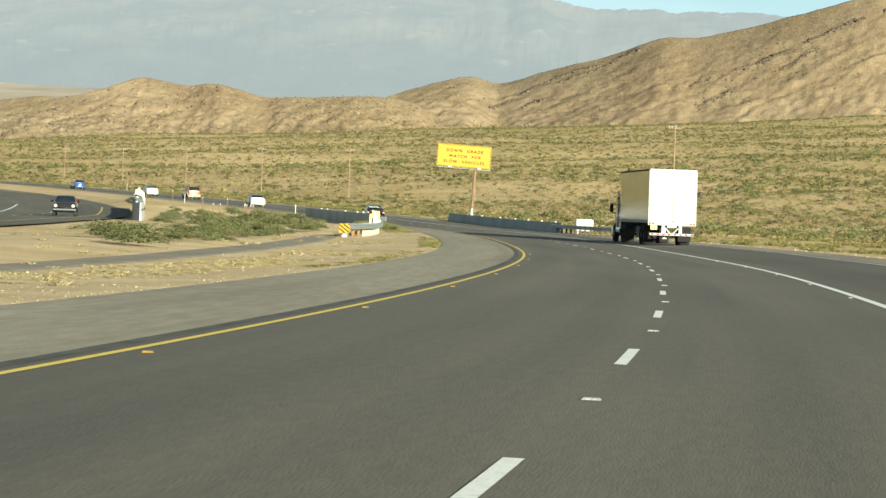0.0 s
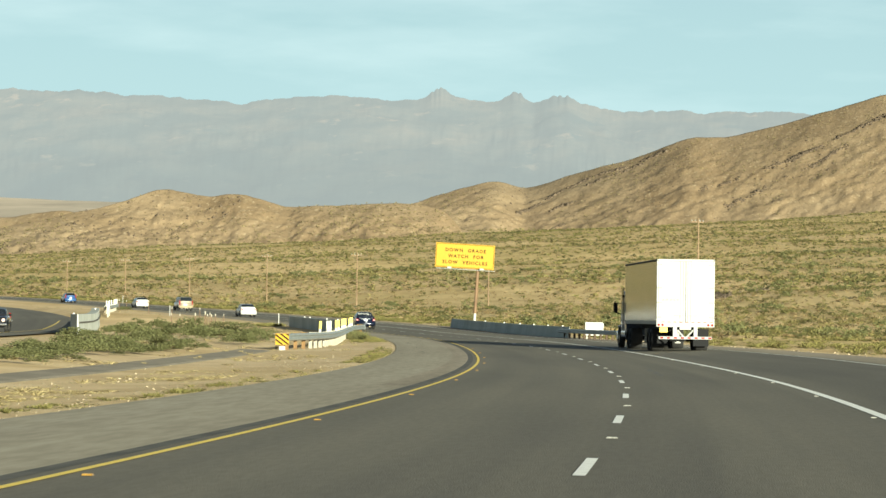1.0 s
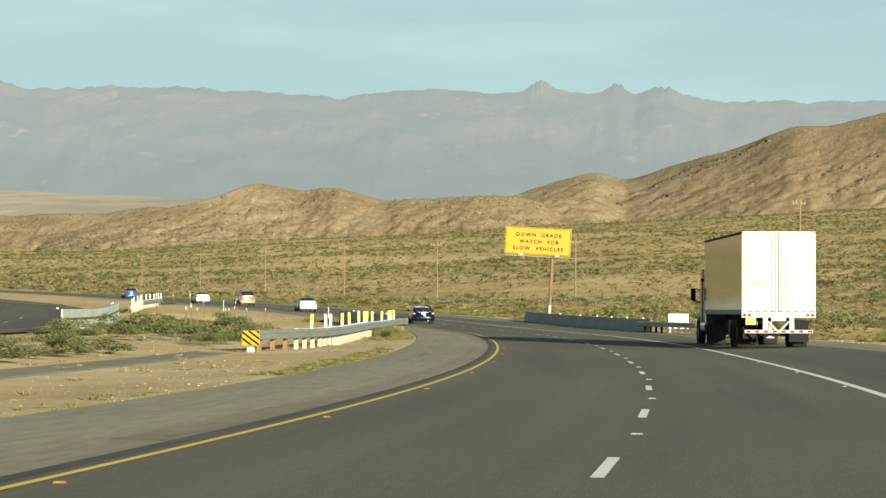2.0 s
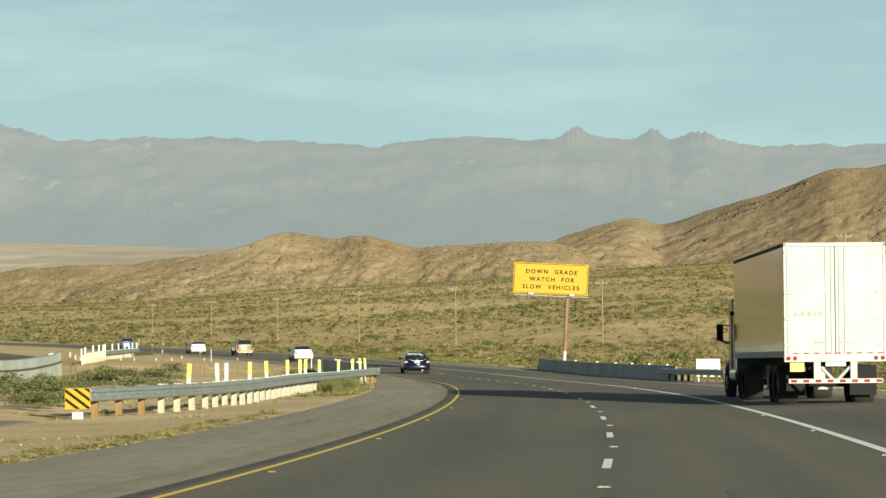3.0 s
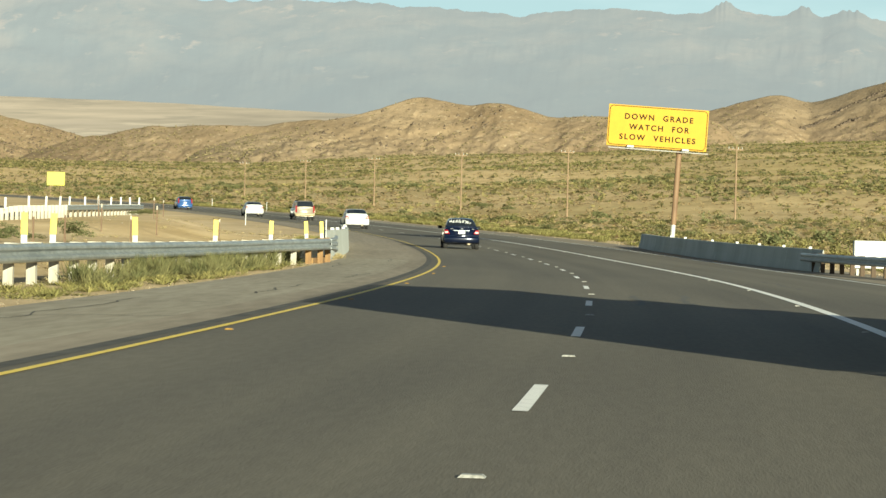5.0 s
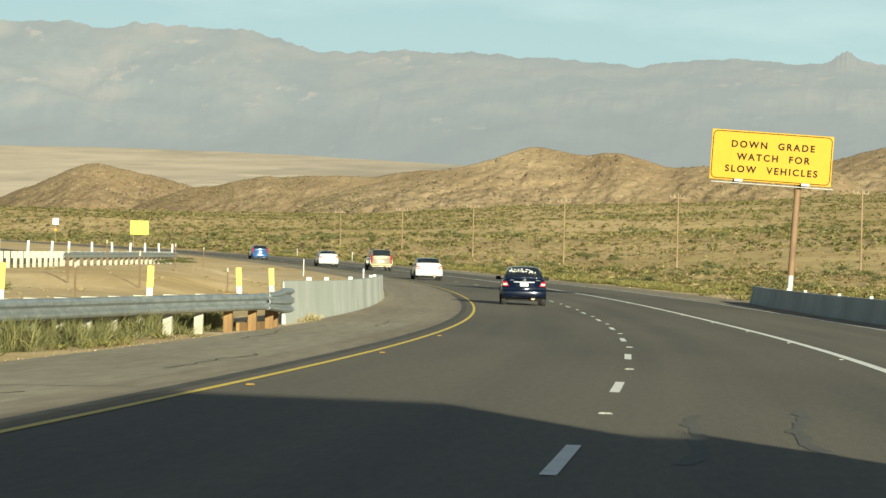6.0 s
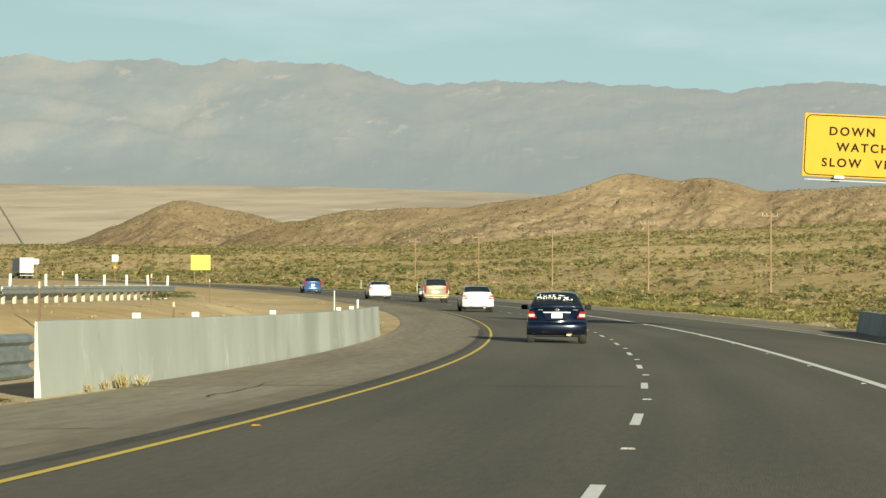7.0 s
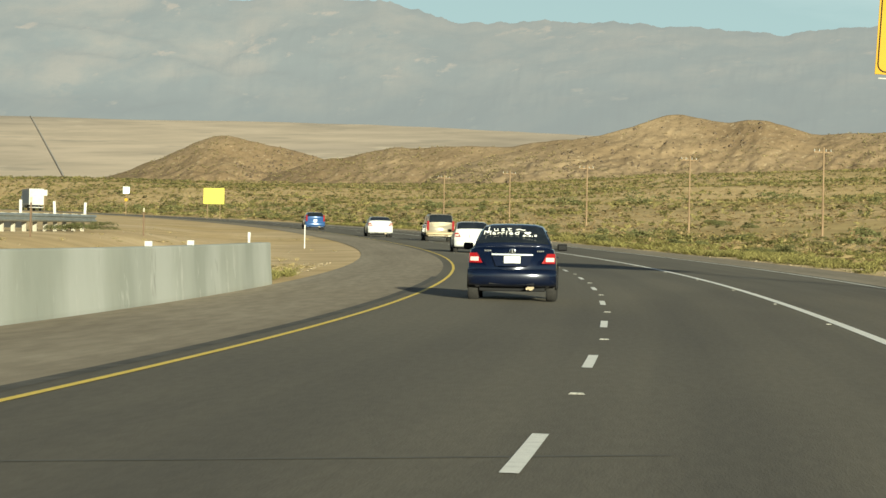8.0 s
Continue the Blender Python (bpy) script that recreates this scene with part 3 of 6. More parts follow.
INK = plain("faded_ink", (0.28, 0.30, 0.36), 0.6)
CHALK = plain("white_window_chalk", (0.85, 0.84, 0.80), 0.8, 0, 0, 0.15, 30)
RUST = surface("rusty_wood", hexa(0.23, 0.135, 0.05), hexa(0.15, 0.085, 0.036), scale=5, rough=0.9, stretch=(1, 1, 0.3), bump=0.004)
POST_WHITE = surface("bleached_post", hexa(0.35, 0.325, 0.265), hexa(0.26, 0.235, 0.185), scale=6, rough=0.85, stretch=(1, 1, 0.3), bump=0.003)
PADDLE_Y = plain("yellow_marker_plastic", (0.60, 0.46, 0.07), 0.5, 0, 0, 0.15)
PADDLE_W = plain("white_marker_plastic", (0.36, 0.355, 0.335), 0.5, 0, 0, 0.1)
SIGN_Y = plain("highway_yellow_sheeting", (0.385, 0.208, 0.005), 0.5, 0, 0, 0.06, 2.0, 0.2)
SIGN_LIME = plain("lime_yellow_sheeting", (0.38, 0.35, 0.012), 0.5, 0, 0, 0.04, 2.0)
SIGN_BLACK = plain("sign_black", (0.010, 0.009, 0.007), 0.8, spec=0.1)
BROWN_STEEL = surface("brown_painted_steel", hexa(0.115, 0.066, 0.034), hexa(0.16, 0.095, 0.05), scale=3, rough=0.7, stretch=(1, 1, 0.3))
WOOD_POLE = surface("weathered_pole_wood", hexa(0.15, 0.10, 0.058), hexa(0.21, 0.145, 0.085), scale=4, rough=0.9, stretch=(1, 1, 0.1))
# the tan upright streaks paint in a reflection of the hills
ALU_SIDE = surface("dull_trailer_aluminium", hexa(0.42, 0.465, 0.52), hexa(0.50, 0.53, 0.56), scale=1.6, rough=0.10, metal=0.95, stretch=(1, 1, 0.10), mid=(0.42, 0.6), bump=0.0006, bump_scale=7.0,
                   spots=hexa(0.52, 0.44, 0.33), spot_scale=5.5, spot_at=0.665)
TRAILER_WHITE = plain("trailer_white", (0.30, 0.298, 0.285), 0.5, 0, 0.1, 0.16, 1.4)
STEEL = plain("grey_steel", (0.20, 0.195, 0.18), 0.5, 0.4, 0, 0.2)


def grid_faces(a, b, closed=False):
    i = np.arange(a * b).reshape(a, b)
    f = np.stack([i[:-1, :-1], i[1:, :-1], i[1:, 1:], i[:-1, 1:]], -1).reshape(-1, 4).tolist()
    if closed:
        f += [[i[k, b - 1], i[k + 1, b - 1], i[k + 1, 0], i[k, 0]] for k in range(a - 1)]
    return f


def skin(name, g, material, parent, label="", caps=True, smooth=True):
    """A closed loft over rings g (rings, points, 3)."""
    a, b = g.shape[:2]
    f = grid_faces(a, b, True)
    if caps:
        f += [list(range(b))[::-1], list(range((a - 1) * b, a * b))]
    ob = mesh_obj(name, g.reshape(-1, 3), f, material, parent, smooth, label)
    bm = bmesh.new()
    bm.from_mesh(ob.data)
    bmesh.ops.recalc_face_normals(bm, faces=bm.faces)
    bm.to_mesh(ob.data)
    bm.free()
    return ob


def slab(name, g, thick, material, parent, label=""):
    """A thin curved plate: the grid g (a, b, 3) given a thickness along `thick` (3)."""
    a, b = g.shape[:2]
    t = np.asarray(thick, float)
    n = a * b
    v = np.concatenate([g.reshape(-1, 3), (g + t).reshape(-1, 3)])
    f = grid_faces(a, b)
    f = f + [[q + n for q in r][::-1] for r in f]
    i = np.arange(n).reshape(a, b)
    rim = list(i[0]) + list(i[1:, -1]) + list(i[-1, ::-1][1:]) + list(i[::-1, 0][1:-1])
    f += [[rim[k], rim[(k + 1) % len(rim)], rim[(k + 1) % len(rim)] + n, rim[k] + n] for k in range(len(rim))]
    return mesh_obj(name, v, f, material, parent, False, label)


def lettering(name, text, size, material, parent, m, label="", thick=0.004, spacing=1.0, bold=0.0, align="CENTER"):
    """Words in Blender's own font, turned into a mesh under a thing."""
    cu = bpy.data.curves.new(name, "FONT")
    cu.body, cu.size, cu.extrude, cu.align_x, cu.align_y, cu.space_character, cu.offset = text, size, thick, align, "CENTER", spacing, bold
    tmp = new(name, cu)
    me = bpy.data.meshes.new_from_object(tmp.evaluated_get(bpy.context.evaluated_depsgraph_get()))
    bpy.data.objects.remove(tmp)
    me.materials.clear()
    me.materials.append(material)
    ob = new(name, me)
    ob.parent = parent
    ob.matrix_local = m
    return tagged(ob, label)


def stand(ob, s, l, turn=0.0, up=0.0, ground_it=False):
    """Put a thing on the road (or the ground beside it), facing along the road."""
    p = (on_ground if ground_it else on_road)(s, l, up)
    t = math.degrees(float(np.interp(s, S_AXIS, TH)))
    ob.matrix_world = Matrix.Translation(p) @ pose(0, 0, 0, 0, 0, t + turn)
    return ob


# ---------------------------------------------------------------- cars
def wheel(parent, x, y, r, w, rim_mat):
    bm = bmesh.new()
    ring = [(-w / 2, r * 0.70), (-w / 2, r * 0.93), (-w * 0.36, r), (w * 0.36, r), (w / 2, r * 0.93), (w / 2, r * 0.70)]
    n = 26
    rows = []
    for k in range(n):
        a = 2 * math.pi * k / n
        rows.append([bm.verts.new((x + p, y + q * math.cos(a), r + q * math.sin(a))) for p, q in ring])
    for k in range(n):
        for j in range(len(ring) - 1):
            bm.faces.new((rows[k][j], rows[(k + 1) % n][j], rows[(k + 1) % n][j + 1], rows[k][j + 1]))
    tyre = part("tyre", bm, RUBBER, parent, smooth=True)
    side = 1 if x > 0 else -1
    bm = bmesh.new()
    tube(bm, (x - w * 0.42, y, r), (x + w * 0.42, y, r), r * 0.30, n=14)
    tube(bm, (x - side * 0.02, y, r), (x + side * w * 0.30, y, r), r * 0.71, n=24)
    for k in range(5):
        a = 2 * math.pi * k / 5
        m = Matrix.Translation((x + side * w * 0.34, y, r)) @ Matrix.Rotation(a, 4, "X")
        box(bm, -0.02, 0.02, -r * 0.09, r * 0.09, r * 0.1, r * 0.7, m)
    part("rim", bm, rim_mat, tyre)
    return tyre


def at_grid(g, u, v):
    """A point on the grid g (a, b, 3) at fractional row u and column v."""
    a, b = g.shape[:2]
    i, j = min(int(u), a - 2), min(int(v), b - 2)
    fu, fv = u - i, v - j
    return (g[i, j] * (1 - fv) + g[i, j + 1] * fv) * (1 - fu) + (g[i + 1, j] * (1 - fv) + g[i + 1, j + 1] * fv) * fu


def pane(name, g, u0, u1, v0, v1, material, parent, out=0.016, n=11, label="", taper=0.0):
    """A plate lying on a part of the skin g."""
    mid = g.reshape(-1, 3).mean(0)
    q = np.array([[at_grid(g, u, v) for v in np.linspace(v0 + taper * (u - u0) / (u1 - u0 + 1e-9), v1 - taper * (u - u0) / (u1 - u0 + 1e-9), n)] for u in np.linspace(u0, u1, n)])
    nn = np.cross(q[-1, n // 2] - q[0, n // 2], q[n // 2, -1] - q[n // 2, 0])
    nn = nn / np.linalg.norm(nn)
    if np.dot(nn, q[n // 2, n // 2] - mid) < 0:
        nn = -nn
    return slab(name, q + nn * 0.002, nn * out, material, parent, label), q, nn


def car(name, label, paint, L=4.3, hw=0.845, zb=0.24, deck=1.0, hood=0.86, belt=0.96, roof=1.45, gh=(0.55, 1.30, 2.35, 3.25), top_w=0.66, rear_lean=0.32,
        wheel_r=0.31, base=(0.72, 3.28), lamp="sedan", rim_mat=None, lower=None, plate=True, trim=True, roof_bars=False):
    """A car with its tail at y = 0 and its nose towards +y."""
    root = new(name)
    rim_mat = rim_mat or ALLOY
    ys = [0.06, 0.14, 0.3, gh[0], gh[1], (gh[1] + gh[2]) / 2, gh[2], gh[3], L - 0.75, L - 0.3, L - 0.08]
    ws = [0.965, 0.985, 0.995, 1, 1, 1, 1, 0.995, 0.98, 0.93, 0.82]
    zs = [deck, deck + 0.005, deck + 0.01, belt + 0.03, belt + 0.01, belt, belt - 0.01, hood + 0.06, hood, hood - 0.06, hood - 0.16]
    bt = [zb + 0.10, zb + 0.06, zb + 0.02, zb, zb - 0.02, zb - 0.02, zb - 0.02, zb - 0.02, zb, zb - 0.02, zb + 0.06]
    rings = []
    for y, w, t, b in zip(ys, ws, zs, bt):
        h = hw * w
        side = [(h * 0.80, b), (h * 0.965, b + 0.07), (h, b + 0.22), (h * 1.0, (b + t) / 2 + 0.02), (h * 0.975, t - 0.14), (h * 0.93, t - 0.035), (h * 0.84, t), (h * 0.5, t + 0.02), (h * 0.15, t + 0.027)]
        pts = [(-x, z) for x, z in side] + [(x, z) for x, z in side[::-1]]
        k, kf = max(0, 1 - y / 0.75), max(0, 1 - (L - y) / 0.9)
        rings.append([(x, y + k * (rear_lean * max(z - 0.62, 0) + 0.13 * abs(x / hw) ** 3) - kf * 0.22 * abs(x / hw) ** 2.5, z) for x, z in pts])
    body_g = np.array(rings)
    body = skin("body", body_g, paint, root)

    def tail(x, z, out=0.0):
        return (x, 0.06 + rear_lean * max(z - 0.62, 0) + 0.13 * abs(x / hw) ** 3 - out, z)

    # cabin
    cs = [(gh[0], 0.90, belt + 0.02, 0.86, max(deck, belt) + 0.03), (gh[0] * 0.45 + gh[1] * 0.55, 0.895, belt, (0.86 * 0.45 + top_w / hw * 0.55), belt + 0.62 * (roof - belt)),
          (gh[1], 0.89, belt, top_w / hw, roof - 0.03), ((gh[1] + gh[2]) / 2, 0.89, belt, top_w / hw, roof), (gh[2], 0.89, belt, top_w / hw * 0.98, roof - 0.045),
          (gh[2] * 0.4 + gh[3] * 0.6, 0.885, belt - 0.01, 0.82, belt + 0.36 * (roof - belt)), (gh[3], 0.87, belt - 0.06, 0.83, hood + 0.09)]
    rings = []
    for y, wb, z0, wt, z1 in cs:
        h0, h1 = hw * wb, hw * wt
        d = z1 - z0
        side = [(h0 * 0.98, z0 - 0.06), (h0, z0), (h0 * 0.55 + h1 * 0.45, z0 + d * 0.48), (h1 + 0.02, z1 - min(0.07, d * 0.3)), (h1 - 0.03, z1 - min(0.02, d * 0.1)), (h1 * 0.72, z1 + 0.012), (h1 * 0.25, z1 + 0.022)]
        pts = [(-x, z) for x, z in side] + [(x, z) for x, z in side[::-1]]
        rings.append([(x, y, z) for x, z in pts])
    cab = np.array(rings)
    for i in (0, 1, 2):      # the back light bows outwards in the middle
        cab[i, :, 1] += 0.16 * np.abs(cab[i, :, 0] / hw) ** 2 - 0.06
    skin("cabin", cab, paint, root)
    rear = pane("rear_window", cab, 0.22, 1.82, 4.0, 9.0, GLASS, root, label="dark tinted rear window")
    pane("windscreen", cab, 4.15, 5.75, 4.0, 9.0, GLASS, root)
    for v0, v1 in ((1.15, 2.85), (10.15, 11.85)):
        pane("side_window", cab, 1.35, 2.85, v0, v1, GLASS, root)
        pane("side_window", cab, 3.05, 4.6, v0, v1, GLASS, root)
    # bumper, with the number plate's recess above it
    nx = 13
    xs = np.linspace(-hw * 0.985, hw * 0.985, nx)
    prof = [(0.30, 0.06), (0.25, zb + 0.06), (-0.02, zb + 0.05), (-0.075, zb + 0.12), (-0.085, 0.50), (-0.06, 0.585), (0.04, 0.60), (0.30, 0.60)]
    prof[0] = (0.30, zb + 0.08)
    bump = np.array([[(x, p[0] + 0.06 + 0.17 * abs(x / hw) ** 3, p[1]) for p in prof] for x in xs])
    skin("rear_bumper", bump, lower or paint, root)
    bm = box(bmesh.new(), -hw * 0.5, hw * 0.5, 0.02, 0.06, zb + 0.075, zb + 0.10)
    part("bumper_lip", bm, DARK, root)
    if lamp == "sedan":
        for sg in (-1, 1):
            xa, xb = sg * hw * 0.66, sg * hw * 0.955
            z0, z1 = deck - 0.285, deck - 0.10
            g = np.array([[tail(xa + (xb - xa) * v, z0 + (z1 - z0) * u, 0.004) for v in np.linspace(0, 1, 6)] for u in np.linspace(0, 1, 5)])
            g[:, 0, 0] += sg * np.linspace(0.00, 0.10, 5)
            g[:, 1, 0] += sg * np.linspace(0.00, 0.05, 5)
            lampo = slab("tail_lamp", g, (0, -0.022, 0), RED_LENS, root, "red tail lamp")
            g2 = np.array([[tail(xa + (xb - xa) * v, z0 + 0.035 + 0.075 * u, 0.028) for v in np.linspace(0.30, 0.93, 4)] for u in np.linspace(0, 1, 3)])
            slab("reversing_lens", g2, (0, -0.01, 0), CLEAR_LENS, lampo)
    elif lamp == "tall":
        for sg in (-1, 1):
            g = np.array([[tail(sg * hw * (0.80 + 0.155 * v), 0.72 + (deck + 0.22 - 0.72) * u, 0.012) for v in np.linspace(0, 1, 3)] for u in np.linspace(0, 1, 5)])
            slab("tail_lamp", g, (0, -0.03, 0), RED_LENS, root, "tall red tail lamp")
    if plate:
        zp = deck - 0.235 if lamp == "sedan" else 0.80
        y = tail(0, zp, 0.012)[1]
        pl = part("number_plate", box(bmesh.new(), -0.155, 0.155, y - 0.012, y, zp - 0.08, zp + 0.08, bevel=0.004), PLATE, root, "white number plate")
        bm = bmesh.new()
        for k in range(7):
            box(bm, -0.125 + k * 0.037, -0.102 + k * 0.037, y - 0.016, y - 0.0125, zp - 0.045, zp + 0.02)
        box(bm, -0.06, 0.06, y - 0.016, y - 0.0125, zp + 0.04, zp + 0.058)
        part("plate_marks", bm, INK, pl)
    if trim:
        z = deck - 0.125
        g = np.array([[tail(x, z + dz, 0.006) for x in np.linspace(-hw * 0.46, hw * 0.46, 7)] for dz in (-0.014, 0.014)])
        slab("chrome_strip", g, (0, -0.022, 0), plain("satin_chrome", (0.55, 0.58, 0.6), 0.35, 0.4), root, "bright chrome strip")
        g = np.array([[tail(x * (0.80 + 0.20 * u), deck - 0.34 + 0.20 * u, 0.002) for x in np.linspace(-hw * 0.45, hw * 0.45, 5)] for u in np.linspace(0, 1, 4)])
        slab("plate_recess", g, (0, -0.006, 0), paint, root)
        y = tail(0, deck - 0.04, 0.01)[1]
        bm = bmesh.new()
        bmesh.ops.create_circle(bm, cap_ends=False, segments=20, radius=0.05, matrix=Matrix.Translation((0, y - 0.01, deck - 0.055)) @ pose(0, 0, 0, 90) @ Matrix.Diagonal((1.25, 0.85, 1, 1)))
        ring = bmesh.ops.extrude_edge_only(bm, edges=bm.edges[:])
        for vtx in [e for e in ring["geom"] if isinstance(e, bmesh.types.BMVert)]:
            vtx.co.x *= 0.72
            vtx.co.z = deck - 0.055 + (vtx.co.z - deck + 0.055) * 0.66
            vtx.co.y -= 0.004
        box(bm, -0.012, 0.012, y - 0.014, y - 0.006, deck - 0.09, deck - 0.02)
        part("badge", bm, CHROME, root, "small round chrome badge")
        for sx in (-0.62, 0.55):
            bm = bmesh.new()
            for k in range(4):
                c = tail(hw * sx + k * 0.034, deck - 0.055, 0.006)
                box(bm, c[0], c[0] + 0.024, c[1] - 0.008, c[1], c[2] - 0.012, c[2] + 0.012)
            part("badge_marks", bm, CHROME, root)
    # wheels, arches, mirrors, underside
    for y in base:
        for sx in (-1, 1):
            wheel(root, sx * (hw - 0.105), y, wheel_r, 0.20, rim_mat)
            # arches are not cut out: a black disc stands in for their shade
            bm = bmesh.new()
            tube(bm, (sx * (hw - 0.02), y, wheel_r + 0.02), (sx * (hw + 0.004), y, wheel_r + 0.02), wheel_r + 0.065, n=28)
            for vtx in bm.verts:
                vtx.co.z = max(vtx.co.z, zb - 0.01)
            part("wheel_arch", bm, DARK, root)
    for sx in (-1, 1):
        bm = box(bmesh.new(), sx * hw * 0.86, sx * (hw + 0.06), gh[3] - 0.42, gh[3] - 0.36, belt + 0.01, belt + 0.05)
        mir = part("mirror_arm", bm, DARK, root)
        a, b = sorted((sx * (hw - 0.02), sx * (hw + 0.17)))
        part("mirror", box(bmesh.new(), a, b, gh[3] - 0.45, gh[3] - 0.35, belt + 0.0, belt + 0.14, bevel=0.03), MIRROR_BLACK, mir)
        for yy in ((gh[1] + 0.12), (gh[2] - 0.05)):
            part("door_handle", box(bmesh.new(), sx * hw * 0.985 - 0.015, sx * hw * 0.985 + 0.025, yy, yy + 0.17, belt - 0.14, belt - 0.11, bevel=0.006), paint, root)
    bm = box(bmesh.new(), -hw * 0.74, hw * 0.74, 0.35, L - 0.4, zb - 0.06, zb + 0.06, bevel=0.03)
    part("underbody", bm, DARK, root)
    bm = tube(bmesh.new(), (hw * 0.42, 0.16, zb + 0.03), (hw * 0.42, 0.62, zb + 0.03), 0.065, n=14)
    tube(bm, (hw * 0.34, -0.02, zb + 0.0), (hw * 0.34, 0.2, zb + 0.0), 0.025, n=10)
    part("silencer", bm, surface("sooty_steel_" + name, hexa(0.24, 0.19, 0.12), hexa(0.14, 0.11, 0.08), scale=9, rough=0.5, metal=0.4), root, "tan sooty exhaust silencer")
    bm = tube(bmesh.new(), (-hw * 0.8, base[0] + 0.05, wheel_r - 0.02), (hw * 0.8, base[0] + 0.05, wheel_r - 0.02), 0.035, n=8)
    box(bm, -hw * 0.62, -hw * 0.42, base[0] - 0.1, base[0] + 0.15, wheel_r - 0.1, wheel_r - 0.04)
    part("rear_axle", bm, STEEL, root)
    if roof_bars:
        for sx in (-1, 1):
            part("roof_rail", box(bmesh.new(), sx * top_w * 0.85 - 0.02, sx * top_w * 0.85 + 0.02, gh[1] + 0.1, gh[2] - 0.1, roof - 0.01, roof + 0.06, bevel=0.01), DARK, root)
    return tagged(root, label, "car", "cars on the motorway"), rear


sedan, (glass, gq, _) = car("sedan", "dark navy blue four-door saloon with chalk writing on its rear window", NAVY, top_w=0.575)
# chalk words on the rear window
mid = gq[5, 5]
gx = np.array([1.0, 0, 0])
gy = gq[8, 5] - gq[2, 5]
gy = gy / np.linalg.norm(gy)
gz = np.cross(gx, gy)


def on_glass(a, b, roll=0.0):
    """A place on the window, a to the right and b up from its middle."""
    bow = 0.16 * (a / 0.845) ** 2
    o = Vector(mid + gx * a + gy * b + np.array([0, bow, 0])) + Vector(gz) * 0.034
    return Matrix.Translation(o) @ Matrix((tuple(gx), tuple(gy), tuple(gz))).transposed().to_4x4() @ pose(0, 0, 0, 0, 0, roll)


for i, (ch, a, b, sz) in enumerate((("J", -0.40, 0.13, 0.20), ("u", -0.29, 0.12, 0.20), ("s", -0.18, 0.12, 0.20), ("t", -0.08, 0.13, 0.24),
                                    ("M", -0.42, -0.03, 0.19), ("a", -0.32, -0.03, 0.17), ("r", -0.245, -0.03, 0.17), ("r", -0.185, -0.03, 0.17), ("i", -0.125, -0.02, 0.20), ("e", -0.055, -0.03, 0.17), ("d", 0.04, -0.02, 0.19))):
    lettering("chalk_letter", ch, sz * 1.12, CHALK, glass, on_glass(a * 1.22 + 0.02, b - 0.05, (-4, 5, -3, 2)[i % 4]), bold=-0.002)
bm = bmesh.new()
for k in range(8):
    x0 = 0.05 + k * 0.022
    box(bm, x0, x0 + 0.026, 0.10 + 0.014 * math.sin(k * 0.8) - 0.008, 0.10 + 0.014 * math.sin(k * 0.8) + 0.010, -0.004, 0.004)
wave = part("chalk_wave", bm, CHALK, glass)
wave.matrix_local = on_glass(0.0, -0.03)
bm = bmesh.new()
pts = []
for k in range(24):
    t = 2 * math.pi * k / 24
    pts.append(bm.verts.new((0.0042 * 16 * math.sin(t) ** 3, 0.0042 * (13 * math.cos(t) - 5 * math.cos(2 * t) - 2 * math.cos(3 * t) - math.cos(4 * t)), 0)))
fc = bm.faces.new(pts)
ex = bmesh.ops.extrude_face_region(bm, geom=[fc])
bmesh.ops.translate(bm, vec=(0, 0, 0.006), verts=[e for e in ex["geom"] if isinstance(e, bmesh.types.BMVert)])
heart = part("chalk_heart", bm, CHALK, glass)
heart.matrix_local = on_glass(0.27, -0.075)
bm = bmesh.new()
for k, (x0, w, h) in enumerate(((0.02, 0.05, 0.05), (0.09, 0.02, 0.02), (0.13, 0.04, 0.05), (0.19, 0.02, 0.02), (0.24, 0.045, 0.06))):
    box(bm, x0, x0 + w, -0.02, -0.02 + h, -0.004, 0.004)
bars = part("chalk_marks", bm, CHALK, glass)
bars.matrix_local = on_glass(0.16, -0.18)
stand(sedan, 305.0, -1.64)

white_a, _ = car("sedan", "white four-door saloon with dark windows", WHITE_CAR, L=4.85, hw=0.90, deck=1.04, belt=0.98, roof=1.47, gh=(0.62, 1.45, 2.6, 3.6), top_w=0.68, wheel_r=0.33, base=(0.95, 3.72), trim=False)
stand(white_a, 396.0, -1.55)
suv, _ = car("suv", "tan metallic sport utility vehicle with tall red lamps and dark windows", CREAM_CAR, L=4.8, hw=0.94, zb=0.36, deck=1.12, belt=1.12, hood=1.08, roof=1.80, gh=(0.10, 0.36, 3.0, 3.6), top_w=0.74, rear_lean=0.06,
             wheel_r=0.38, base=(0.95, 3.75), lamp="tall", lower=plain("tan_bumper_plastic", (0.34, 0.27, 0.16), 0.5), trim=False, roof_bars=True)
stand(suv, 456.0, 0.95)
white_b, _ = car("hatchback", "white hatchback with a dark rear window", WHITE_CAR, L=4.4, hw=0.89, deck=1.08, belt=1.0, roof=1.44, gh=(0.30, 1.05, 2.4, 3.3), top_w=0.66, wheel_r=0.33, base=(0.8, 3.45), trim=False)
stand(white_b, 474.0, -1.6)
blue, _ = car("hatchback", "bright blue five-door hatchback with tall lamps", BLUE_CAR, L=4.2, hw=0.86, deck=1.04, belt=0.98, roof=1.49, gh=(0.16, 0.62, 2.3, 3.1), top_w=0.66, rear_lean=0.12, wheel_r=0.32, base=(0.75, 3.3), lamp="tall", trim=False)
stand(blue, 528.0, -2.0)


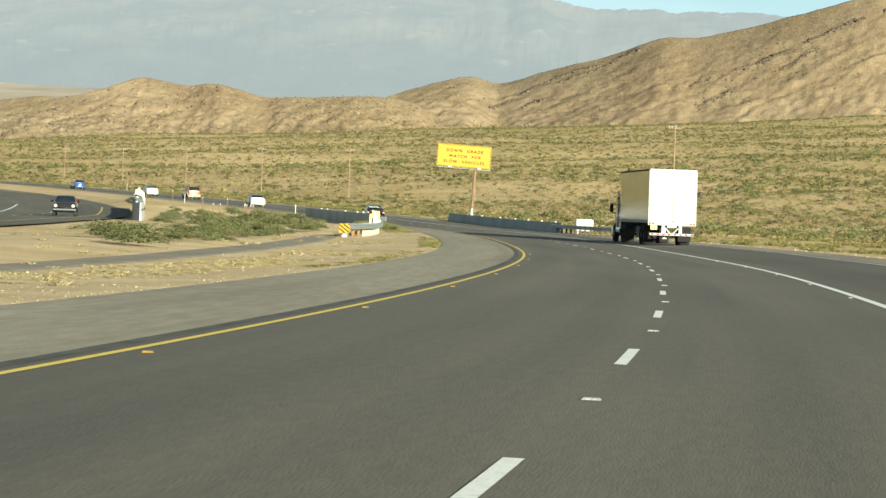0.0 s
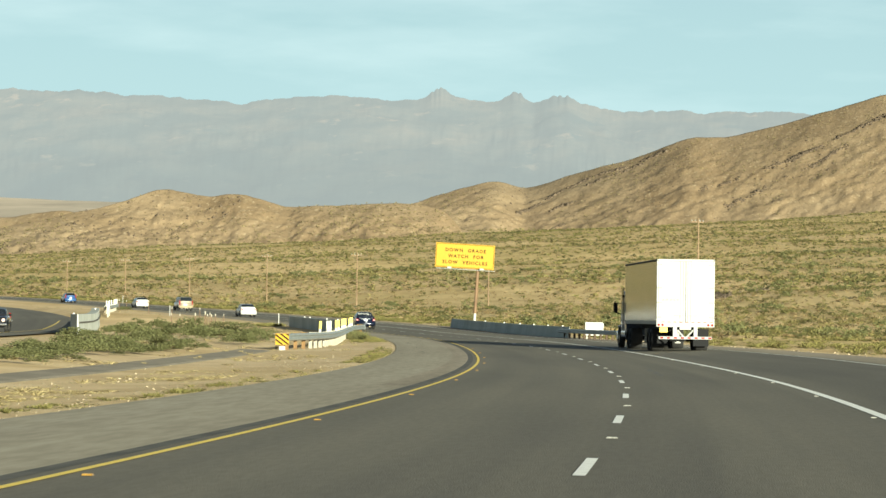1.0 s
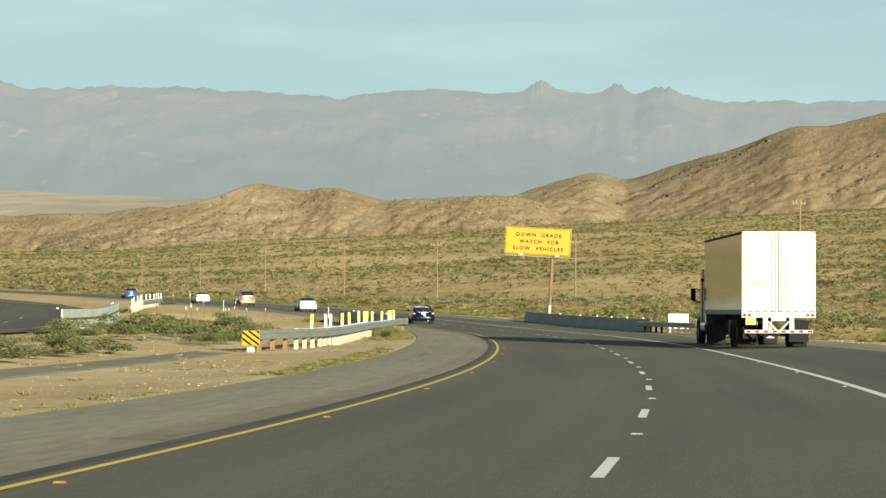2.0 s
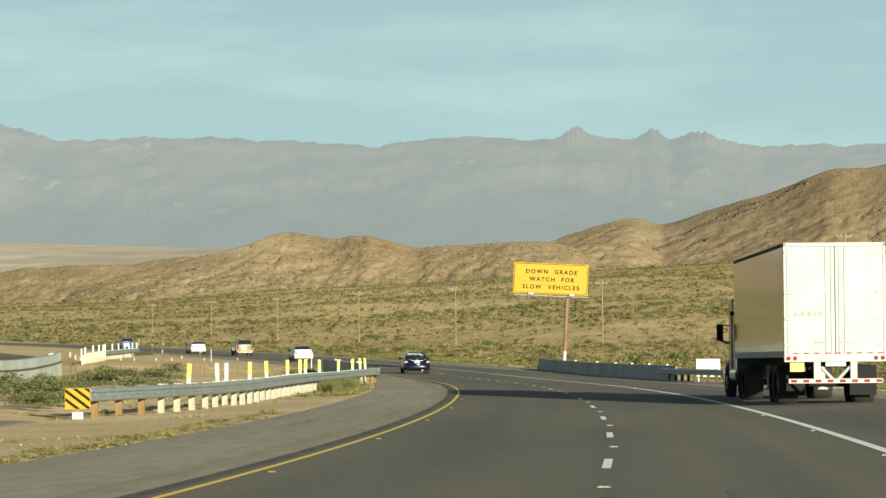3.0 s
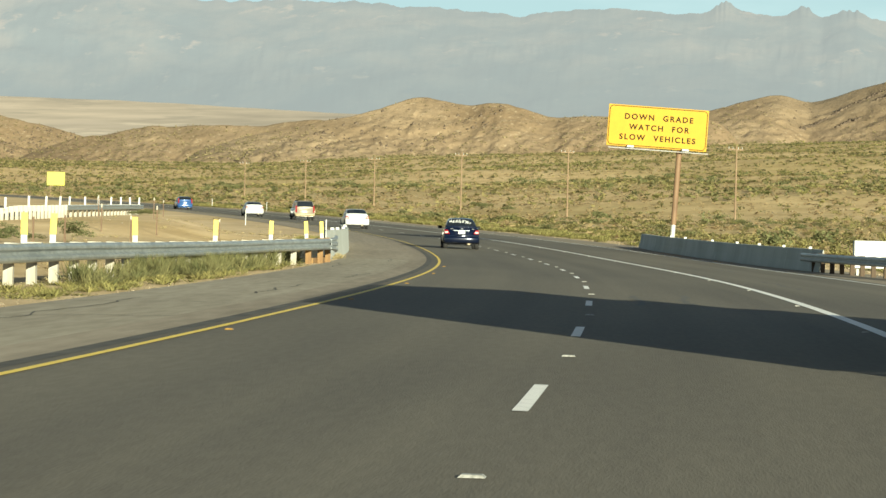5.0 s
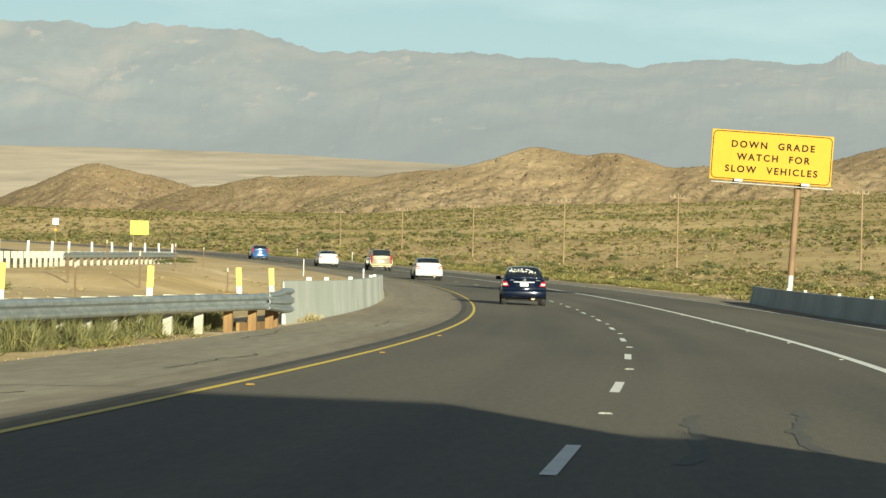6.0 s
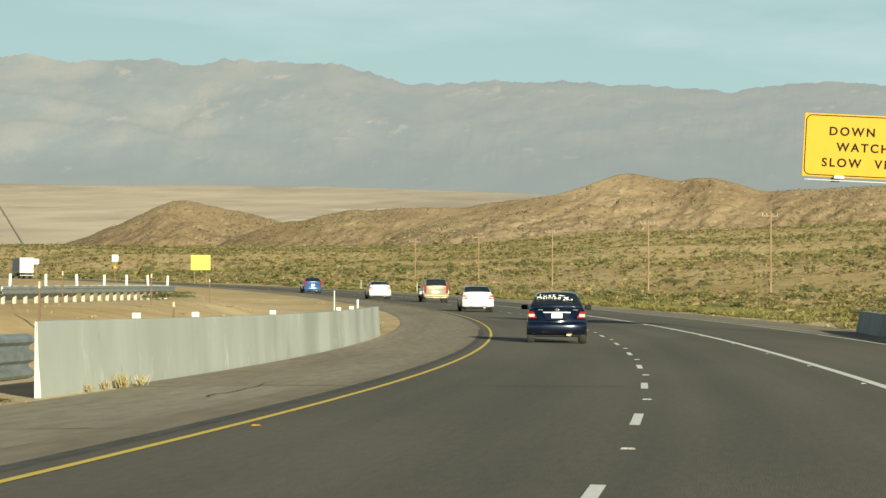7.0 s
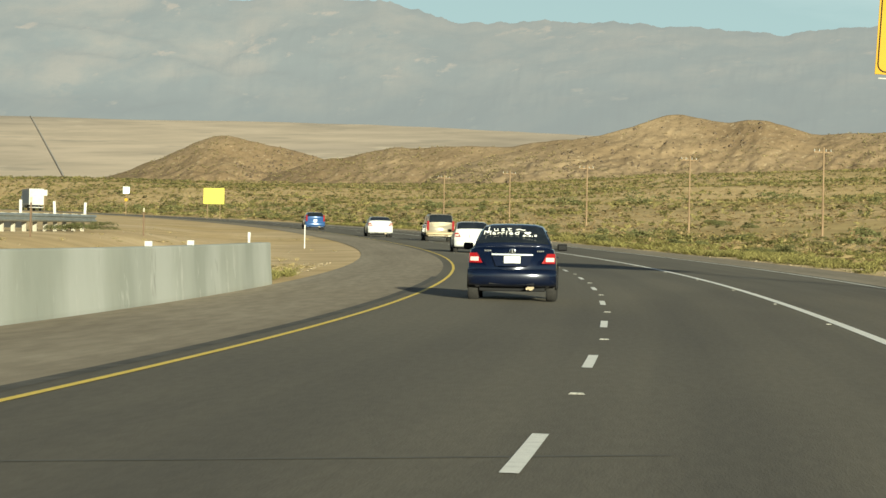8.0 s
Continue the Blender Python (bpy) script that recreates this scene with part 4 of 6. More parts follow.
# ---------------------------------------------------------------- lorry, box lorry, pickup
def lorry():
    """A tractor with a long box trailer: its tail at y = 0, its left side at x = -1.3."""
    root = new("lorry")
    W, LEN, Z0, Z1 = 1.30, 14.6, 1.22, 4.11
    T = LEN - 16.1      # the tractor stands against the trailer's front
    box_ = part("trailer_body", box(bmesh.new(), -W + 0.02, W - 0.02, 0.04, LEN, Z0, Z1 - 0.02), ALU_SIDE, root, "dull aluminium trailer box")
    # ribbed side panels
    n = 40
    for sx in (-1, 1):
        for k in range(n):
            y0, y1 = 0.10 + (LEN - 0.2) * k / n, 0.10 + (LEN - 0.2) * (k + 1) / n
            a, b = sorted((sx * (W - 0.02), sx * (W + 0.006)))
            part("side_panel", box(bmesh.new(), a, b, y0 + 0.016, y1 - 0.016, Z0 + 0.16, Z1 - 0.09), ALU_SIDE, box_)
        a, b = sorted((sx * (W - 0.03), sx * (W + 0.012)))
        part("bottom_rail", box(bmesh.new(), a, b, 0.03, LEN, Z0 - 0.02, Z0 + 0.15, bevel=0.01), STEEL, box_)
        part("top_rail", box(bmesh.new(), a, b, 0.03, LEN, Z1 - 0.08, Z1, bevel=0.01), DARK, box_)
    part("trailer_roof", box(bmesh.new(), -W, W, 0.02, LEN, Z1 - 0.015, Z1 + 0.012), TRAILER_WHITE, root)
    # rear frame, doors, hinges, lock rods
    bm = bmesh.new()
    box(bm, -W, -W + 0.07, -0.02, 0.06, Z0, Z1)
    box(bm, W - 0.07, W, -0.02, 0.06, Z0, Z1)
    box(bm, -W, W, -0.02, 0.06, Z1 - 0.08, Z1 + 0.004)
    box(bm, -W, W, -0.03, 0.06, Z0 - 0.13, Z0 + 0.05)
    frame_ = part("rear_frame", bm, TRAILER_WHITE, root)
    for sx in (-1, 1):
        a, b = sorted((sx * 0.012, sx * (W - 0.08)))
        door = part("rear_door", box(bmesh.new(), a, b, -0.012, 0.03, Z0 + 0.03, Z1 - 0.09, bevel=0.008), TRAILER_WHITE, root, "white trailer door")
        for z in (1.52, 2.18, 2.84, 3.88):
            a, b = sorted((sx * (W - 0.24), sx * (W - 0.005)))
            part("hinge", box(bmesh.new(), a, b, -0.03, -0.008, z - 0.035, z + 0.035, bevel=0.006), STEEL, door)
        for x in (0.10, 0.24):
            bm = tube(bmesh.new(), (sx * x, -0.024, Z0 + 0.02), (sx * x, -0.024, Z1 - 0.1), 0.011, n=8)
            part("lock_rod", bm, TRAILER_WHITE, door)
        a, b = sorted((sx * 0.16, sx * 0.52))
        part("lock_handle", box(bmesh.new(), a, b, -0.055, -0.025, Z0 + 0.36, Z0 + 0.39), STEEL, door)
    lettering("door_words", "AIR-RIDE", 0.17, surface("faded_grey_letters", hexa(0.13, 0.13, 0.125), rough=0.7), root, Matrix.Translation((-W + 0.62, -0.0135, 2.29)) @ pose(0, 0, 0, 90), "faded grey lettering", thick=0.002, spacing=1.15)
    part("emblem", box(bmesh.new(), 0.45, 0.68, -0.018, -0.0125, Z0 + 0.92, Z0 + 1.12, bevel=0.002), surface("faded_brown_emblem", hexa(0.36, 0.27, 0.2), hexa(0.6, 0.56, 0.5), scale=12, rough=0.6), root)
    for x in (-W + 0.10, -W + 0.27, W - 0.27, W - 0.10):
        bm = tube(bmesh.new(), (x, -0.05, Z0 - 0.04), (x, -0.02, Z0 - 0.04), 0.055, n=16)
        part("tail_lamp", bm, RED_LENS, frame_)
    for k in range(9):
        x = -W + 0.22 + k * 0.27
        part("reflector", box(bmesh.new(), x, x + 0.14, -0.036, -0.028, Z0 + 0.075, Z0 + 0.10), RED_LENS, frame_)
    part("yellow_panel", box(bmesh.new(), -W + 0.14, -W + 0.50, -0.01, 0.02, Z0 - 0.38, Z0 - 0.15, bevel=0.01), PADDLE_Y, root, "square yellow panel")
    guard = part("under_guard", box(bmesh.new(), -W + 0.10, W - 0.10, -0.02, 0.08, 0.54, 0.66, bevel=0.01), TRAILER_WHITE, root, "striped red and white crash bar")
    for k in range(8):
        x = -W + 0.16 + k * 0.31
        part("red_stripe", box(bmesh.new(), x, x + 0.15, -0.024, -0.0205, 0.565, 0.635), RED_LENS, guard)
    for sx in (-1, 1):
        a, b = sorted((sx * 0.38, sx * 0.55))
        part("guard_strut", box(bmesh.new(), a, b, 0.0, 0.1, 0.64, Z0 - 0.12), TRAILER_WHITE, guard)
        bm = tube(bmesh.new(), (sx * 0.36, 0.06, 0.95), (sx * 0.06, 0.08, 0.63), 0.045, n=6)
        part("guard_brace", bm, TRAILER_WHITE, guard)
    part("lamp_bar", box(bmesh.new(), -0.26, 0.26, -0.02, 0.03, Z0 - 0.25, Z0 - 0.14, bevel=0.008), PADDLE_W, root)
    # running gear
    bm = box(bmesh.new(), -0.5, 0.5, 0.5, LEN - 0.5, 0.95, Z0)
    part("chassis_rail", bm, DARK, root)
    for y in (2.6, 3.9, 13.6 + T, 14.9 + T):
        for sx in (-1, 1):
            w = wheel(root, sx * (W - 0.30), y, 0.51, 0.56, STEEL)
        part("axle", tube(bmesh.new(), (-W + 0.3, y, 0.51), (W - 0.3, y, 0.51), 0.08, n=10), DARK, root)
    for sx in (-1, 1):
        wheel(root, sx * (W - 0.18), 19.6 + T, 0.51, 0.30, ALLOY)
        bm = box(bmesh.new(), sx * 0.75 - 0.07, sx * 0.75 + 0.07, 11.0 + T, 11.16 + T, 0.34, 1.0)
        box(bm, sx * 0.75 - 0.14, sx * 0.75 + 0.14, 10.95 + T, 11.22 + T, 0.30, 0.35)
        part("landing_leg", bm, STEEL, root)
        a, b = sorted((sx * (W - 0.72), sx * (W - 0.02)))
        part("mud_flap", box(bmesh.new(), a, b, 1.86, 1.88, 0.22, 1.0), DARK, root)
    # tractor
    ys, hws, tops = [16.2, 16.6, 18.6, 19.0, 20.9, 21.3], [1.22, 1.25, 1.25, 1.18, 1.08, 0.98], [2.85, 2.95, 2.80, 2.0, 1.85, 1.5]
    rings = []
    for y, h, t in zip(ys, hws, tops):
        y, b = y + T, 0.62
        side = [(h * 0.9, b), (h, b + 0.15), (h, t - 0.25), (h * 0.94, t - 0.06), (h * 0.8, t)]
        rings.append([(-x, y, z) for x, z in side] + [(x, y, z) for x, z in side[::-1]])
    cab = skin("tractor_cab", np.array(rings), plain("tractor_blue_paint", (0.05, 0.07, 0.11), 0.35, 0.1, 0.8), root, "dark blue tractor cab", smooth=False)
    part("front_bumper", box(bmesh.new(), -1.22, 1.22, 20.9 + T, 21.45 + T, 0.35, 0.85, bevel=0.08), CHROME, root)
    for sx in (-1, 1):
        stack = part("exhaust_pipe", tube(bmesh.new(), (sx * 1.30, 17.0 + T, 0.9), (sx * 1.30, 17.0 + T, 2.52), 0.032, n=12), STEEL, root)
        part("pipe_cap", tube(bmesh.new(), (sx * 1.30, 17.0 + T, 2.50), (sx * 1.30, 17.0 + T, 2.63), 0.055, n=12), DARK, stack, "sooty black cap")
        part("fuel_tank", tube(bmesh.new(), (sx * 0.98, 16.3 + T, 0.72), (sx * 0.98, 18.3 + T, 0.72), 0.30, n=18), CHROME, root, "polished fuel tank")
        part("mudguard", box(bmesh.new(), sx * 1.1 - 0.16, sx * 1.1 + 0.16, 19.0 + T, 20.2 + T, 1.02, 1.12, bevel=0.04), plain("tractor_guard", (0.05, 0.07, 0.11), 0.35), root)
        bm = tube(bmesh.new(), (sx * 1.2, 18.6 + T, 1.66), (sx * 1.52, 18.7 + T, 1.76), 0.03, n=8)
        arm = part("mirror_bracket", bm, DARK, root)
        part("mirror_bracket", tube(bmesh.new(), (sx * 1.2, 18.6 + T, 2.20), (sx * 1.52, 18.7 + T, 2.24), 0.018, n=8), DARK, root)
        a, b = sorted((sx * 1.42, sx * 1.62))
        part("mirror", box(bmesh.new(), a, b, 18.62 + T, 18.78 + T, 1.75, 2.25, bevel=0.04), DARK, arm, "tall black wing mirror")
        a, b = sorted((sx * 1.21, sx * 1.255))
        part("cab_window", box(bmesh.new(), a, b, 17.4 + T, 18.4 + T, 2.3, 3.0), GLASS, root)
    return tagged(root, "articulated lorry with a white-doored aluminium box trailer in the climbing lane", "lorry")


big = lorry()
stand(big, 175.5, 6.20, 1.25)


def box_lorry():
    root = new("box_lorry")
    body = part("cargo_box", box(bmesh.new(), -1.25, 1.25, 0, 7.4, 1.0, 3.75, bevel=0.03), TRAILER_WHITE, root, "white cargo box")
    # the box's left side is covered in a darker grey-blue
    part("grey_side", box(bmesh.new(), -1.258, -1.2515, 0.4, 7.0, 1.3, 3.5), plain("grey_blue_side", (0.16, 0.19, 0.22), 0.5), body)
    bm = bmesh.new()
    box(bm, -0.6, 0.5, -0.008, -0.0015, 2.35, 2.75)
    box(bm, 0.1, 0.7, -0.008, -0.0015, 2.85, 3.15)
    box(bm, -0.5, 0.35, -0.008, -0.0015, 2.05, 2.16)
    part("logo_shape", bm, plain("logo_violet", (0.22, 0.18, 0.32), 0.5), body)
    part("rear_step", box(bmesh.new(), -1.2, 1.2, -0.05, 0.15, 0.5, 0.66, bevel=0.02), STEEL, root)
    part("cab", box(bmesh.new(), -1.1, 1.1, 7.5, 9.4, 0.6, 2.6, bevel=0.18), plain("white_cab", (0.7, 0.7, 0.68), 0.4, 0, 0.5), root)
    part("chassis", box(bmesh.new(), -0.45, 0.45, 0.2, 9.0, 0.55, 1.0), DARK, root)
    for y in (2.0, 8.4):
        for sx in (-1, 1):
            wheel(root, sx * 1.0, y, 0.45, 0.3, STEEL)
    return tagged(root, "white box lorry with a grey side panel far down the road", "lorry")


stand(box_lorry(), 800.0, -2.2)


def pickup():
    root, _ = car("pickup_truck", "low black pickup truck with headlamps, coming the other way", BLACK_CAR, L=5.0, hw=0.86, zb=0.32, deck=0.98, belt=1.0, hood=0.98, roof=1.48,
                  gh=(1.9, 2.1, 3.0, 3.6), top_w=0.64, rear_lean=0.0, wheel_r=0.33, base=(0.95, 4.1), lamp="tall", trim=False, plate=False)
    for sx in (-1, 1):
        bm = tube(bmesh.new(), (sx * 0.62, 4.84, 0.74), (sx * 0.62, 4.94, 0.74), 0.11, n=14)
        part("headlamp", bm, CLEAR_LENS, root)
    part("front_grille", box(bmesh.new(), -0.44, 0.44, 4.86, 4.95, 0.62, 0.84, bevel=0.02), DARK, root)
    part("front_bumper", box(bmesh.new(), -0.82, 0.82, 4.84, 5.0, 0.40, 0.54, bevel=0.03), CHROME, root)
    root["group"] = "cars on the other carriageway"
    return root


stand(pickup(), 240.0, -30.2, 180, 0.10, True)


# ---------------------------------------------------------------- the other carriageway and the service track
TRACK = surface("pale_track_asphalt", hexa(0.235, 0.200, 0.150), hexa(0.30, 0.255, 0.19), scale=3, rough=0.92, bump=0.004, bump_scale=40, big=hexa(0.8, 0.8, 0.8), big_scale=0.5, spec=0.2)


def ground_strip(name, s0, s1, l0, l1, material, up, step=2.5, cols=4, bend=None, drape=False):
    s = np.linspace(s0, s1, max(2, int((s1 - s0) / step) + 1))
    S, C = np.meshgrid(s, np.linspace(0, 1, cols), indexing="ij")
    off = np.interp(S, *bend) if bend else 0
    L = l0 + (l1 - l0) * C + off
    base = on_ground(S, L)
    base[..., 2] = (base[..., 2] if drape else base[..., 2].mean(1, keepdims=True)) + up
    if drape:
        base[:, 0, 2] -= 0.12
        base[:, -1, 2] -= 0.12
    return sheet(name, base[:, ::-1], material, smooth=not drape, uv=np.stack([L, S], -1)[:, ::-1])


AWAY = ([-100, 200, 230, 260, 320, 380, 450, 600, 900], [-2.5, -2.0, -1.2, -0.4, 1.0, 1.4, -0.5, -4.0, -5.0])     # how the opposite carriageway nears this one
tagged(ground_strip("road_opposite", -100, 900, -38.6, -25.4, ASPHALT, 0.10, cols=8, bend=AWAY), "grey asphalt of the opposite carriageway", "road", kind="structure")
tagged(ground_strip("opposite_edge_line", -100, 900, -27.95, -27.83, YELLOW_LINE, 0.125, cols=2, bend=AWAY), "yellow edge line on the opposite carriageway", "road marking", kind="structure")
tagged(ground_strip("opposite_outer_line", -100, 900, -35.6, -35.42, WHITE_LINE, 0.125, cols=2, bend=AWAY), "white edge line on the opposite carriageway", "road marking", kind="structure")
for k in range(30):
    s = 60 + k * 14.63
    tagged(ground_strip("lane_dash", s, s + 3.66, -31.75, -31.62, WHITE_LINE, 0.125, step=2, cols=2, bend=AWAY), "worn white lane stripe on the opposite carriageway", "lane stripe", "lane stripes")
tagged(ground_strip("service_track", 30, 160, -13.6, -11.4, TRACK, 0.03, step=1.25, cols=5, drape=True,  bend=([30, 90, 130, 160], [0.8, 0.0, -0.2, 0.1])), "narrow grey asphalt track across the dirt median", "track", kind="structure")


def heading(s):
    return math.degrees(float(np.interp(s, S_AXIS, TH)))


# ---------------------------------------------------------------- steel crash barriers
W_BEAM = [(0.0, -0.155), (0.055, -0.135), (0.08, -0.10), (0.08, -0.06), (0.02, -0.02), (0.02, 0.02), (0.08, 0.06), (0.08, 0.10), (0.055, 0.135), (0.0, 0.155)]
THRIE = [(0.0, -0.25), (0.055, -0.23), (0.08, -0.20), (0.08, -0.16), (0.02, -0.12), (0.02, -0.08), (0.08, -0.04), (0.08, 0.04), (0.02, 0.08), (0.02, 0.12), (0.08, 0.16), (0.08, 0.20), (0.055, 0.23), (0.0, 0.25)]


def beam(name, ss, ls, zc, profile, side, material, parent, origin, on=on_road, tall=1.0):
    """A pressed steel rail along points (s, l); `side` +1 faces it to the right."""
    pts = on(ss, ls)
    t = np.interp(ss, S_AXIS, TH)
    rows = []
    for p, a, z, k in zip(pts, t, np.broadcast_to(zc, len(ss)), np.broadcast_to(tall, len(ss))):
        out = np.array([math.cos(a), math.sin(a), 0]) * side
        front = [p + out * x + np.array([0, 0, z + h * k]) for x, h in profile]
        back = [p + out * (x - 0.012) + np.array([0, 0, z + h * k]) for x, h in profile[::-1]]
        rows.append(front + back)
    g = np.array(rows) - origin
    return skin(name, g, material, parent, smooth=False)


def on_verge(s, l, up=0.0):
    """The ground's mean height over some metres along the road."""
    p = on_ground(s, l, up)
    p[..., 2] = np.mean([on_ground(np.asarray(s, float) + d, l, up)[..., 2] for d in (-9, -6, -3, 0, 3, 6, 9)], 0)
    return p


def guardrail(label, path_s, path_l, s0, s1, side, paddles=(), rust_from=None, thrie_from=None, pitch=1.905, on=on_road, post_mat=None, rail_mat=None, paddle_h=0.46, rust=None):
    root = new("guardrail")
    origin = on(s0, np.interp(s0, path_s, path_l))
    root.location = Vector(origin)
    ss = np.linspace(s0, thrie_from or s1, int(((thrie_from or s1) - s0) / 1.2) + 2)
    beam("rail", ss, np.interp(ss, path_s, path_l), 0.53, W_BEAM, side, rail_mat or GALV, root, origin, on)
    if thrie_from:
        st = np.linspace(thrie_from - 0.25, s1, 9)
        beam("rail", st, np.interp(st, path_s, path_l) + side * 0.014, np.linspace(0.53, 0.52, 9), THRIE, side, GALV, root, origin, on, np.interp(st, [thrie_from, thrie_from + 2.2], [0.63, 1.0]))
    post_mesh = {}
    for k in range(int((s1 - s0) / pitch) + 1):
        s = s0 + 1.2 + k * pitch
        if s > s1 - 0.5:
            break
        l = float(np.interp(s, path_s, path_l)) - side * 0.20
        p = on(s, l) - origin
        mat = (rust or RUST) if rust_from is not None and s > rust_from else (post_mat or POST_WHITE)
        if rust_from is not None and s < path_s[0] + 5.2:
            mat = rust or RUST
        if mat.name not in post_mesh:
            bm = box(bmesh.new(), -0.078, 0.078, -0.08, 0.08, -0.6, 0.70, bevel=0.008)
            ob = part("post", bm, mat, root)
            bm = box(bmesh.new(), -0.074, 0.074, -0.07, 0.07, 0.40, 0.695)
            bl = part("block", bm, mat, ob)
            post_mesh[mat.name] = (ob.data, bl.data)
        else:
            ob = new("post", post_mesh[mat.name][0])
            ob.parent = root
            bl = new("block", post_mesh[mat.name][1])
            bl.parent = ob
        lean = 2.0 * math.sin(k * 2.3)
        ob.matrix_local = Matrix.Translation(tuple(p)) @ pose(0, 0, 0, lean * 0.6, lean * 0.5, heading(s) + lean)
        bl.matrix_local = Matrix.Translation((side * 0.10, 0, 0.0))
    for s, colour, *place in paddles:
        l = place[0] if place else float(np.interp(s, path_s, path_l)) - side * 0.16
        p = on(s, l) - origin
        bm = box(bmesh.new(), -0.052, 0.052, -0.012, 0.012, 0.62, 0.72 + paddle_h * 0.22, bevel=0.004)
        pd = part("marker_panel", bm, PADDLE_W, root, "white plastic marker panel" if colour == "w" else "yellow and white marker panel")
        part("marker_head", box(bmesh.new(), -0.054, 0.054, -0.015, 0.015, 0.72 + paddle_h * 0.22, 0.72 + paddle_h, bevel=0.004), PADDLE_W if colour == "w" else PADDLE_Y, pd)
        pd.matrix_local = Matrix.Translation(tuple(p)) @ pose(0, 0, 0, 2 * math.sin(s), 3 * math.cos(s * 1.7), heading(s))
    return tagged(root, label, "guardrail")


TAN_RAIL = surface("rust_stained_rail", hexa(0.34, 0.25, 0.14), hexa(0.44, 0.36, 0.24), scale=3, rough=0.7, metal=0.1)
LEFT_S, LEFT_L = [163.9, 170, 176, 185, 195, 215, 235, 238, 241.5, 244.5, 249.3], [-11.28, -10.35, -9.8, -9.4, -9.15, -8.65, -7.75, -7.4, -6.85, -6.5, -6.72]
left_rail = guardrail("galvanised guardrail on bleached posts with yellow markers beside the median", LEFT_S, LEFT_L, 163.9, 249.3, 1,
          paddles=[(173.8, "y"), (178.8, "w"), (180.3, "w"), (185.5, "y"), (191, "y"), (198.6, "y"), (204.2, "y"), (206.5, "y"), (215.5, "y"), (226, "y"), (236, "y"), (245.7, "y", -7.34), (249.3, "y", -7.06)],
          rust_from=239.5, thrie_from=243.6, on=on_verge)
q = np.linspace(242.5, 249.2, 10)
turned = np.interp(q, S_AXIS, TH)
side_ = np.stack([np.cos(turned), np.sin(turned), 0 * q], -1)
edge = on_verge(q, np.interp(q, LEFT_S, LEFT_L)) - np.array(left_rail.location)
skin("rub_rail", np.stack([edge + side_ * x + np.array([0, 0, z]) for x, z in ((-0.34, -0.05), (-0.28, -0.05), (-0.28, 0.14), (-0.34, 0.14))], 1), RUST, left_rail, "rusty low rub rail", smooth=False)
RIGHT_S, RIGHT_L = [246, 252, 262, 271, 275], [12.4, 11.6, 10.8, 10.33, 10.18]
guardrail("steel guardrail on rusty posts leading to the outer bridge wall", RIGHT_S, RIGHT_L, 247, 274.5, -1, paddles=[(249, "w"), (259, "w"), (262, "w")], rust_from=200, rust=plain("dark_brown_timber", (0.065, 0.042, 0.024), 0.9))
FAR_S, FAR_L = [338, 350, 365, 379], [-22.2, -20.9, -19.4, -18.0]
guardrail("long guardrail with white posts beyond the sandy median", FAR_S, FAR_L, 338, 379, 1, paddles=[(s, "w") for s in (340, 346.5, 353, 359, 365, 371.5, 377.5)], on=on_verge)
guardrail("guardrail of the opposite carriageway seen from behind its white posts", [303, 338], [-23.6, -22.3], 303, 337.6, -1, paddles=[(s, "w") for s in (304, 307.5, 317, 325, 333)], on=on_verge, rail_mat=TAN_RAIL)


# ---------------------------------------------------------------- concrete bridge walls
def wall(name, label, ss, ls, height, thick, side, material, caps, cap_mat, on=on_road, flare=0.12):
    """A concrete wall along points (s, l), whose face looks to `side`, cast in panels with joints."""
    root = new(name)
    origin = on(ss[0], ls[0])
    root.location = Vector(origin)
    total = ss[-1] - ss[0]
    n = max(1, int(round(total / 9.0)))
    for k in range(n):
        a, b = ss[0] + total * k / n, ss[0] + total * (k + 1) / n
        q = np.linspace(a, b, 7)
        rows = []
        for s in q:
            l = float(np.interp(s, ss, ls))
            t = float(np.interp(s, S_AXIS, TH))
            out = np.array([math.cos(t), math.sin(t), 0]) * side
            p = on(s, l)
            w = thick * min(1.0, 0.12 + 0.4 * (s - ss[0]))       # the end is cast to a blunt edge
            prof = [(0.0, -0.4), (0.0, 0.05), (-flare * 0.6, height * 0.45), (-flare, height - 0.02), (-flare - 0.02, height), (-flare - w + 0.02, height), (-flare - w, height - 0.02), (-flare - w, -0.4)]
            rows.append([p + out * x + np.array([0, 0, z]) for x, z in prof])
        skin("wall_panel", np.array(rows) - origin, material, root, smooth=False)
    for s in caps:
        l = float(np.interp(s, ss, ls)) - side * (flare + thick / 2)
        p = on(s, l, height) - origin
        ob = part("top_reflector", box(bmesh.new(), -0.062, 0.062, -0.03, 0.03, 0.0, 0.085, bevel=0.006), cap_mat, root, "white reflector block")
        ob.matrix_local = Matrix.Translation(tuple(p)) @ pose(0, 0, 0, 0, 0, heading(s))
    return tagged(root, label, "bridge wall")


